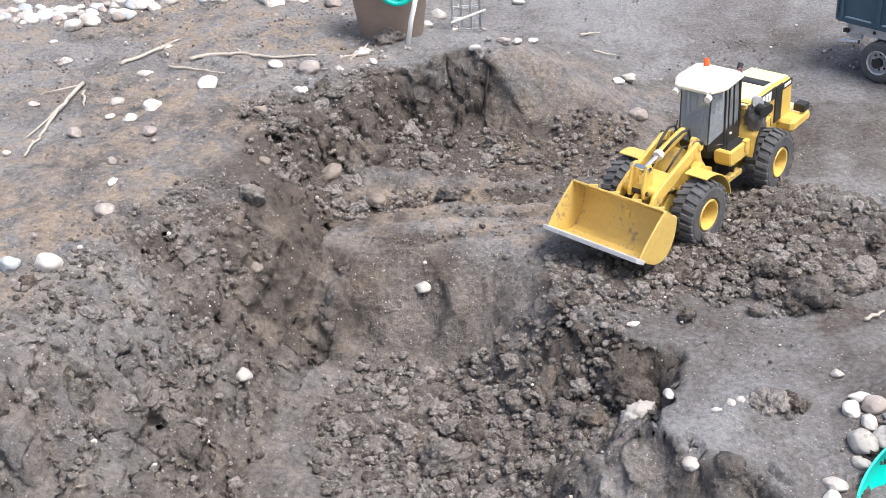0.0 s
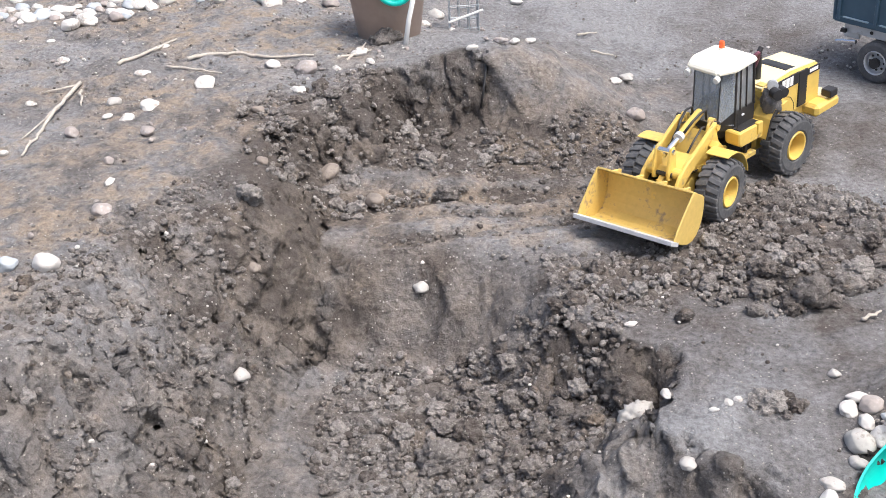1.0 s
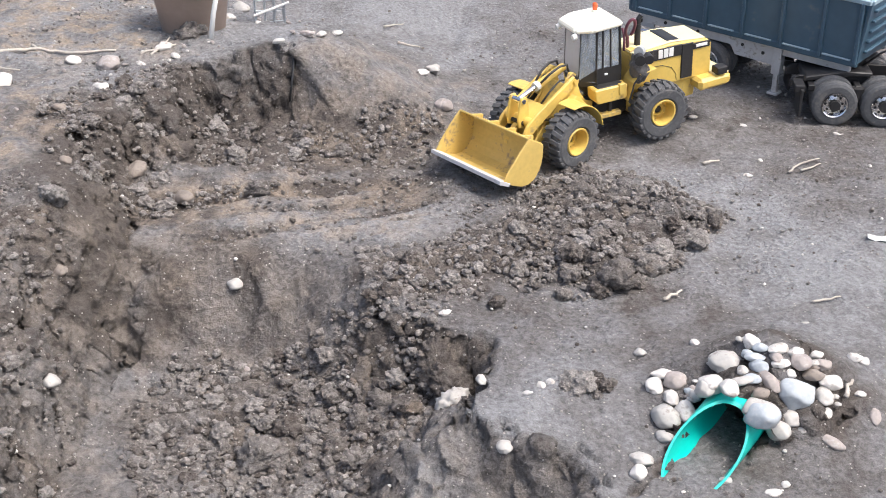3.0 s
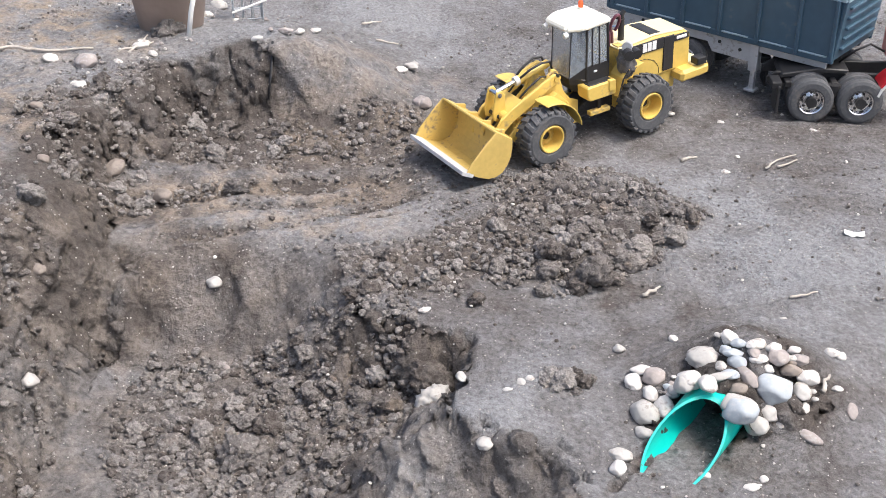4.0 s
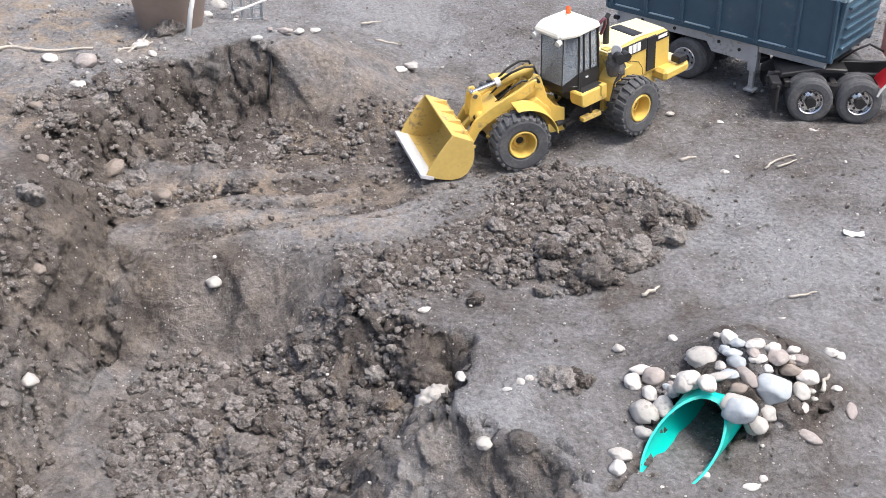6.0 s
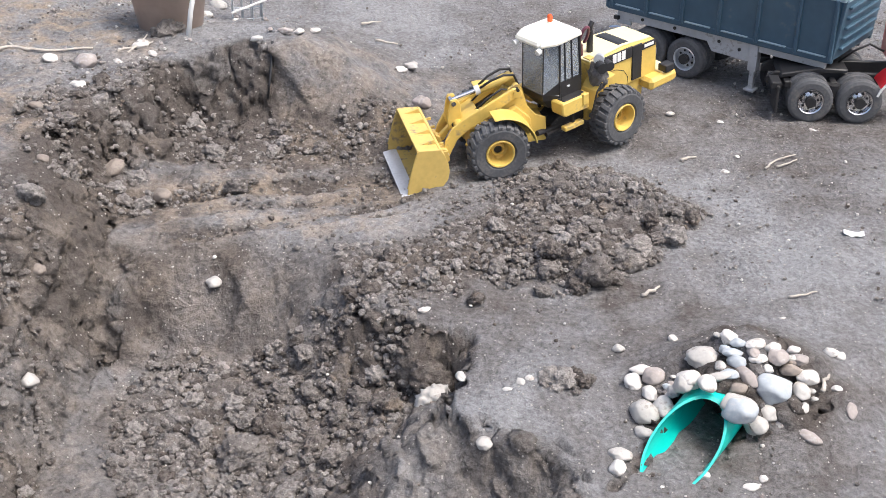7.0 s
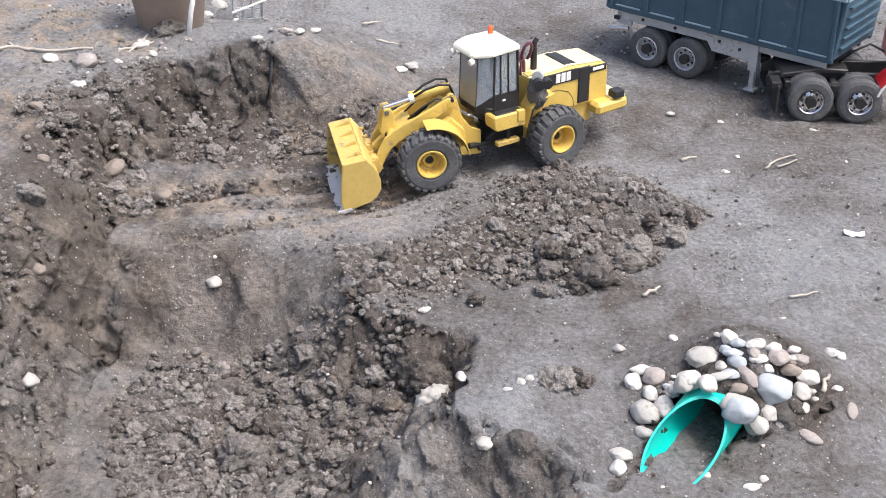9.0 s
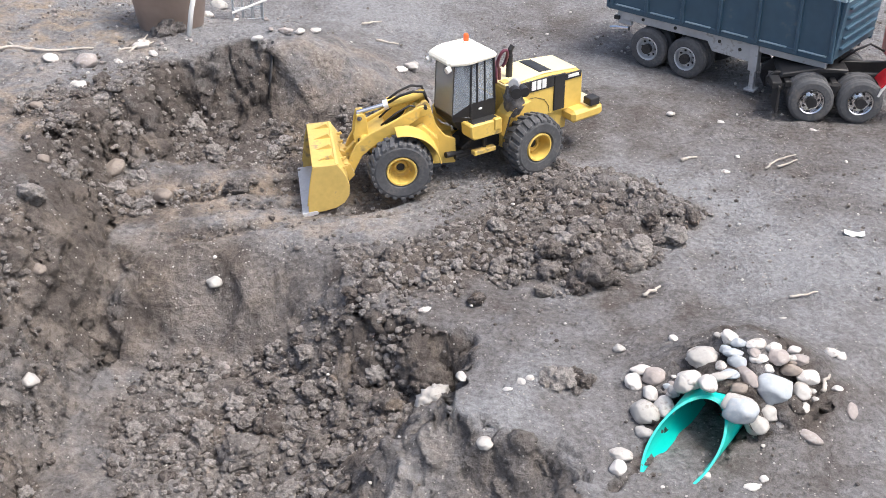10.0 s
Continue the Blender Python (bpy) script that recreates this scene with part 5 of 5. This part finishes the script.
clod(0.164, 1.685, 0.0377, 0.75, 0.28, "spoil heap")
clod(0.300, 1.709, 0.0434, 0.75, 0.28, "spoil heap")
clod(0.359, 1.752, 0.0389, 0.75, 0.28, "spoil heap")
clod(0.197, 1.619, 0.0334, 0.75, 0.28, "spoil heap")
clod(0.005, 1.685, 0.0292, 0.75, 0.28, "spoil heap")
clod(-0.081, 1.684, 0.0309, 0.75, 0.28, "spoil heap")
clod(-0.020, 1.629, 0.0319, 0.75, 0.28, "spoil heap")
clod(-0.117, 1.483, 0.0357, 0.75, 0.28, "pit floor")
clod(-0.075, 1.449, 0.0399, 0.75, 0.28, "pit floor")
clod(-0.193, 1.513, 0.0296, 0.75, 0.28, "pit floor")
clod(-0.293, 1.555, 0.0287, 0.75, 0.28, "pit floor")
clod(-0.148, 1.459, 0.0321, 0.75, 0.28, "pit floor")
clod(-0.346, 1.476, 0.0359, 0.75, 0.28, "pit floor")
clod(-0.092, 1.306, 0.0297, 0.75, 0.28, "pit floor")
clod(-0.177, 1.416, 0.0348, 0.75, 0.28, "pit floor")
clod(-0.655, 2.206, 0.0392, 0.75, 0.50, "bank")
clod(-0.529, 2.365, 0.0612, 0.75, 0.50, "bank")
clod(-0.348, 1.933, 0.0363, 0.75, 0.28, "foot of the bank")
clod(-0.599, 1.865, 0.0403, 0.75, 0.28, "foot of the bank")
clod(-0.404, 2.055, 0.0360, 0.75, 0.28, "foot of the bank")
clod(-0.614, 1.711, 0.0424, 0.75, 0.28, "foot of the bank")
clod(0.400, 1.814, 0.0272, 0.75, 0.28, "spoil heap")
clod(0.082, 1.665, 0.0290, 0.75, 0.28, "spoil heap")


def clay_block(x, y, size):
    """A pale dried block broken from the pit's rim."""
    me = lump_mesh("clay_block", 3, 4, 0.34, 0.30)
    me.materials.append(STONES["grey"])
    ob = new("clay_block", me)
    ob.matrix_basis = pose(x, y, ground_z(x, y) + size * 0.20, 12, -18, 35) @ Matrix.Diagonal((size * 0.50, size * 0.40, size * 0.46, 1))
    tagged(ob, "pale dried clay block on the broken pit rim", "clod")


clay_block(-0.012, 1.428, 0.052)


def scatter(outline, n, small, large, power=2.6, margin=0.0, patchy=False):
    """Random places within an outline with sizes that grow rarer as they grow larger."""
    xs, ys = [p[0] for p in outline], [p[1] for p in outline]
    out = []
    while len(out) < n:
        x, y = np.random.uniform(min(xs), max(xs), 4 * n), np.random.uniform(min(ys), max(ys), 4 * n)
        d = inside(x, y, outline) + 0.03 * fractal(x, y, 20, 2, 201)
        ok = d > margin
        if patchy:
            ok &= fractal(x, y, 5, 3, 211) + np.random.uniform(-0.7, 0.7, 4 * n) > 0.05
        s = small + (large - small) * np.random.uniform(0, 1, 4 * n) ** power
        out += list(zip(x[ok], y[ok], s[ok]))
    return out[:n]


PITFLOOR = [(-0.451, 1.555), (-0.393, 1.613), (-0.264, 1.628), (-0.159, 1.613), (-0.054, 1.555), (-0.035, 1.435), (-0.098, 1.422), (-0.108, 1.305), (-0.403, 1.316), (-0.483, 1.435)]
LEFTSLOPE = [(-0.827, 1.432), (-0.776, 1.595), (-0.672, 1.767), (-0.622, 1.621), (-0.543, 1.310), (-0.867, 1.135)]
for zone, n, place, lo, hi in ((SPOIL, 78, "spoil heap", 0.011, 0.034), (TALUS, 72, "foot of the bank", 0.010, 0.032), (PITFLOOR, 72, "pit floor", 0.011, 0.036), (LEFTSLOPE, 32, "pit slope", 0.012, 0.040)):
    for x, y, s in scatter(zone, n, lo, hi, 2.2):
        if place == "spoil heap" and x < 0.15 and y > 1.68:
            s = s * 0.55
        clod(x, y, s, random.uniform(0.6, 0.9), 0.22 if place != "pit slope" else 0.42, place, 3)


def crumbs(name, label, places, mat, div, rough, sharp, sink=0.2, flat=0.75, smooth=False):
    """Many small lumps joined into one mesh of stuff."""
    shapes = []
    for k in range(6):
        me = lump_mesh(name, 40 + k, div, rough, sharp)
        co = np.empty(len(me.vertices) * 3)
        me.vertices.foreach_get("co", co)
        tri = np.empty(len(me.loops), int)
        me.loops.foreach_get("vertex_index", tri)
        shapes.append((co.reshape(-1, 3), tri.reshape(-1, 3)))
    px, py, ps = (np.array([p[i] for p in places]) for i in range(3))
    pz = height(px, py)
    verts, faces, base = [], [], 0
    for i in range(len(places)):
        co, tri = shapes[i % 6]
        a = random.uniform(0, math.tau)
        c, s = math.cos(a), math.sin(a)
        r = ps[i] / 2
        k = random.uniform(0.7, 1.0)
        x, y, z = co[:, 0] * r, co[:, 1] * r * k, co[:, 2] * r * flat
        verts.append(np.stack([px[i] + x * c - y * s, py[i] + x * s + y * c, pz[i] + r * flat * (1 - 2 * sink) + z], 1))
        faces.append(tri + base)
        base += len(co)
    v, f = np.concatenate(verts), np.concatenate(faces)
    me = bpy.data.meshes.new(name)
    me.vertices.add(len(v))
    me.vertices.foreach_set("co", v.ravel())
    me.loops.add(f.size)
    me.loops.foreach_set("vertex_index", f.ravel())
    me.polygons.add(len(f))
    me.polygons.foreach_set("loop_start", np.arange(0, f.size, 3))
    me.polygons.foreach_set("loop_total", np.full(len(f), 3))
    me.update(calc_edges=True)
    me.polygons.foreach_set("use_smooth", np.full(len(f), smooth))
    me.materials.append(mat)
    ob = new(name, me)
    tagged(ob, label, "rubble", kind="stuff")


crumbs("spoil_crumbs", "small brown crumbs of earth strewn over the spoil heap", scatter(SPOIL, 2600, 0.003, 0.015, 2.4, -0.015), CLOD, 2, 0.4, 0.4)
crumbs("talus_crumbs", "small brown crumbs of earth under the bank", scatter(TALUS, 2200, 0.003, 0.014, 2.4, -0.02), CLOD, 2, 0.4, 0.4)
crumbs("pit_crumbs", "small brown crumbs of earth on the pit floor", scatter(PITFLOOR, 2600, 0.003, 0.016, 2.4, -0.03), CLOD, 2, 0.4, 0.4)
crumbs("slope_crumbs", "small brown crumbs of earth on the pit slope", scatter(LEFTSLOPE, 1500, 0.003, 0.013, 2.4, -0.03), CLOD, 2, 0.4, 0.4, 0.35)
PLAIN = [(-1.6, 1.2), (-0.9, 1.05), (0.0, 1.05), (0.9, 1.05), (1.2, 2.95), (-1.7, 2.95)]
BENCH = [(-0.529, 1.806), (-0.453, 1.884), (-0.299, 2.010), (-0.083, 2.032), (0.113, 1.988), (0.070, 1.844), (-0.162, 1.734), (-0.446, 1.752)]
crumbs("bench_crumbs", "small brown crumbs of earth scattered along the wheel ruts", scatter(BENCH, 1100, 0.002, 0.011, 3.0, -0.02), CLOD, 2, 0.4, 0.4, 0.3)
crumbs("ground_crumbs", "fine brown crumbs strewn over the bare earth", scatter(PLAIN, 9000, 0.0018, 0.0085, 3.4, 0.0, True), CLOD, 1, 0.3, 0.3)
crumbs("grit", "fine pale grit and chips strewn over the earth", scatter(PLAIN, 800, 0.0018, 0.0085, 3.2, 0.0, True), STONES["pale"], 2, 0.3, 0.25)
crumbs("bank_grit", "pale chips and small stones on the bank top", scatter(BANK[1:14] + [(-0.3, 2.75), (-1.6, 2.75)], 420, 0.002, 0.011, 2.6), STONES["rose"], 2, 0.3, 0.25)

# ---- sticks and litter ----
def stick(points, r, label, mat=None, taper=0.5, lift=0.6, name="stick"):
    """A bent stick that lies on the ground through places in plan."""
    pts = []
    for (ax, ay), (bx, by) in zip(points, points[1:]):
        for k in range(5):
            t = k / 5
            x, y = ax + (bx - ax) * t, ay + (by - ay) * t
            j = r * 0.9
            pts.append((x + random.uniform(-j, j), y + random.uniform(-j, j), ground_z(x, y) + r * lift + 0.003))
    x, y = points[-1]
    pts.append((x, y, ground_z(x, y) + r * lift + 0.003))
    ob = part(name, tube(pts, r, 7, None, taper), mat or WOOD, smooth=True)
    tagged(ob, label, "stick" if name == "stick" else "litter")


STICKLABEL = "bleached dry stick lying on bare earth"
stick([(-1.029, 2.211), (-0.993, 2.267), (-0.956, 2.348)], 0.0042, STICKLABEL)
stick([(-0.899, 2.240), (-0.863, 2.268), (-0.801, 2.274), (-0.739, 2.255), (-0.653, 2.269)], 0.0042, "long bleached branch lying on bare earth")
stick([(-0.820, 2.298), (-0.789, 2.271)], 0.003, STICKLABEL)
stick([(-1.059, 2.112), (-1.054, 1.985), (-1.039, 1.876), (-1.029, 1.794)], 0.0040, "forked bleached stick lying on the bank")
stick([(-1.060, 2.101), (-1.112, 2.066)], 0.0026, STICKLABEL)
stick([(-1.046, 2.074), (-1.016, 2.007)], 0.0032, STICKLABEL)
stick([(-1.056, 1.998), (-1.061, 1.864)], 0.0026, STICKLABEL)
stick([(-0.925, 2.201), (-0.862, 2.188), (-0.806, 2.173)], 0.0030, STICKLABEL)
stick([(-0.605, 2.254), (-0.546, 2.298)], 0.0030, STICKLABEL)
stick([(-0.582, 2.248), (-0.566, 2.339)], 0.0026, STICKLABEL)
stick([(-0.139, 2.527), (-0.093, 2.543)], 0.0030, STICKLABEL)
stick([(0.418, 2.036), (0.448, 2.047)], 0.0035, STICKLABEL)
stick([(0.561, 2.006), (0.594, 2.043), (0.626, 2.059)], 0.0022, "pale dry straw lying on bare earth")
stick([(0.583, 2.010), (0.623, 2.039)], 0.0022, "pale dry straw lying on bare earth")
stick([(0.506, 1.587), (0.550, 1.604)], 0.0022, "pale dry straw lying on bare earth")
stick([(0.490, 1.352), (0.510, 1.386)], 0.0036, STICKLABEL)
stick([(0.293, 1.589), (0.320, 1.614)], 0.0032, STICKLABEL)
stick([(-0.175, 2.644), (-0.134, 2.675)], 0.0030, STICKLABEL)


def build_scrap(x, y):
    bm = bmesh.new()
    bmesh.ops.create_grid(bm, x_segments=14, y_segments=8, size=0.5)
    for v in bm.verts:
        px, py = v.co.x, v.co.y
        v.co = Vector((px * 0.032, py * 0.014 + 0.004 * px * px, 0.004 + 0.004 * noise.noise(Vector((px * 4, py * 4, 2))) + 0.012 * px * px))
    bmesh.ops.solidify(bm, geom=bm.faces[:], thickness=0.0008)
    ob = part("plastic_scrap", bm, WHITE, smooth=True, m=pose(x, y, ground_z(x, y) - 0.001, 0, 0, -12))
    tagged(ob, "crumpled white plastic scrap lying on bare earth", "litter")


build_scrap(0.652, 1.778)


# ---- the bucket with its hose, the pole and the wire cage behind the mound ----
def build_pot(x, y):
    z = ground_z(x, y) - 0.004
    ob = part("bucket", lathe([(0, 0.0), (0, 0.060), (0.004, 0.063), (0.130, 0.082), (0.134, 0.086), (0.140, 0.086), (0.140, 0.080), (0.012, 0.058), (0.010, 0.0)], 44, "Z"), TERRACOTTA, smooth=True, m=pose(x, y, z))
    tagged(ob, "plain brown plastic bucket standing on bare earth", "bucket")
    loops = []
    for k in range(40):
        t = math.tau * k / 20
        loops.append((0.036 + 0.030 * math.cos(t), -0.072 + 0.010 * math.sin(t * 0.5), 0.122 + 0.026 * math.sin(t)))
    hose = part("hose", tube([tuple(Vector(p) + Vector((x, y - 0.016, z))) for p in loops], 0.0055, 9), TEAL, smooth=True)
    tagged(hose, "coiled teal hose hanging on the brown bucket", "hose")


build_pot(-0.538, 2.434)


def build_pole(x, y):
    z = ground_z(x, y)
    ob = part("pole", tube([(x, y, z - 0.02), (x + 0.012, y + 0.004, z + 0.05), (x + 0.040, y + 0.010, z + 0.16)], 0.0048, 10), WHITE, smooth=True)
    tagged(ob, "thin white plastic pole leaning out of the earth", "pole")


build_pole(-0.489, 2.332)


def build_cage(x, y):
    z = ground_z(x, y)
    cage = new("wire_cage")
    cage.matrix_basis = pose(x, y, z, 0, 0, 12)
    tagged(cage, "upright galvanised wire cage standing on bare earth", "wire cage")
    for a in (-0.030, -0.010, 0.010, 0.030):
        for b in (-0.030, 0.030):
            part("upright", rod((a, b, -0.01), (a, b, 0.20), 0.0014, 6), WIRE, cage)
            if abs(a) < 0.02:
                part("upright", rod((b, a, -0.01), (b, a, 0.20), 0.0014, 6), WIRE, cage)
    for k in range(8):
        h = 0.012 + k * 0.025
        ring = tube([(-0.031, -0.031, h), (0.031, -0.031, h), (0.031, 0.031, h), (-0.031, 0.031, h), (-0.031, -0.031, h)], 0.0012, 6)
        part("hoop", ring, WIRE, cage)
    part("brace", rod((-0.034, -0.034, 0.028), (0.040, -0.034, 0.052), 0.0026, 8), WHITE, cage)


build_cage(-0.413, 2.607)


def build_crack_strip(x, y):
    """A dark strip down the bank's face that stands in for a crack."""
    z = ground_z(x, y)
    pts = [(x, y + 0.012, z + 0.004), (x + 0.001, y - 0.008, z - 0.012), (x - 0.002, y - 0.030, z - 0.045), (x - 0.007, y - 0.048, z - 0.085)]
    # this black tube takes the place of the crack's shade
    ob = part("root", tube(pts, 0.0034, 7, None, 0.6), BLACK, smooth=True)
    tagged(ob, "dark strip standing for a crack in the earth bank", "root")


build_crack_strip(-0.314, 2.235)

# ---- what moves ----
# seconds; rear axle x, y, height; dip of the nose; heading
RIDE = (
    (0.0, 0.1258, 2.0350, -0.0057, 0.70, 239.85),
    (0.5, 0.1440, 2.0631, -0.0037, 1.34, 235.88),
    (1.0, 0.1694, 2.1039, -0.0011, 2.00, 230.98),
    (1.5, 0.2157, 2.1317, -0.0010, 1.03, 223.15),
    (2.0, 0.2692, 2.1868, -0.0006, 2.77, 209.75),
    (2.5, 0.3147, 2.2064, 0.0017, 2.59, 204.55),
    (3.0, 0.3219, 2.1991, 0.0056, 2.61, 205.59),
    (4.5, 0.3340, 2.2032, 0.0100, 3.32, 216.33),
    (5.0, 0.3334, 2.2022, 0.0108, 3.53, 218.85),
    (5.5, 0.3205, 2.1959, 0.0109, 3.46, 221.01),
    (7.0, 0.2714, 2.1484, 0.0089, 3.99, 218.97),
    (7.5, 0.2534, 2.1266, 0.0091, 3.04, 216.01),
    (8.0, 0.2149, 2.1157, 0.0041, 1.50, 212.59),
    (8.5, 0.1848, 2.0985, 0.0024, 1.41, 210.68),
    (9.0, 0.1626, 2.0822, -0.0004, 0.58, 211.81),
    (9.5, 0.1383, 2.0663, -0.0026, 0.03, 213.15),
    (10.0, 0.1168, 2.0534, -0.0031, -0.10, 214.43),
)
# bend at the hinge; roll of the rear and of the front wheels; tilt of the bucket; lift of the arms
WORK = (
    (-3.92, 0.0, 0.0, -28.5, 4.9),
    (4.05, -35.0, -34.5, -27.6, 5.5),
    (9.88, -76.1, -76.4, -25.0, 4.7),
    (15.29, -125.8, -124.7, -24.3, 0.6),
    (24.23, -197.3, -199.6, -24.1, 5.0),
    (22.55, -247.0, -247.8, -24.4, 3.0),
    (16.61, -263.3, -262.0, -24.7, 1.5),
    (-9.62, -276.2, -273.7, -25.6, 1.2),
    (-15.73, -279.8, -278.4, -25.9, 1.2),
    (-21.91, -265.8, -265.6, -24.7, 0.0),
    (-25.62, -187.0, -193.8, 5.2, 0.3),
    (-22.79, -159.9, -167.1, 10.0, 0.2),
    (-18.41, -113.6, -119.2, 20.5, -1.7),
    (-17.60, -81.4, -86.1, 18.6, -1.2),
    (-19.58, -53.0, -59.3, 19.0, -1.4),
    (-24.22, -23.9, -32.4, 17.4, -2.9),
    (-25.98, -0.8, -10.9, 14.0, -1.7),
)


def motions():
    rows = {key: [] for key in ("root", "front", "bucket", "arm", ("rear", -1), ("rear", 1), ("front", -1), ("front", 1))}
    for ride, work in zip(RIDE, WORK):
        t, x, y, z, dip, heading = ride
        bend, rear, fore, tilt, lift = work
        arm = pose(HINGE, 0, 0, 0, 0, bend) @ pose(ARM_X, 0, ARM_Z, 0, -lift, 0)
        rows["root"].append((t, pose(x, y, z, 0, dip, heading)))
        front = pose(HINGE, 0, 0, 0, 0, bend)
        rows["front"].append((t, front))
        rows["bucket"].append((t, arm @ pose(PIN_X, 0, PIN_Z, 0, tilt + lift, 0)))
        rows["arm"].append((t, arm))
        for s in (-1, 1):
            rows["rear", s].append((t, pose(0, s * TRACK, TYRE_R, 0, rear, 0)))
            rows["front", s].append((t, front @ pose(AXLE, s * TRACK, TYRE_R, 0, fore, 0)))
    walk(loader, rows["root"])
    walk(loader_front, rows["front"])
    walk(loader_bucket, rows["bucket"])
    for arm in loader_arms:
        walk(arm, rows["arm"])
    for key, wheel in loader_wheels.items():
        walk(wheel, rows[key])


motions()
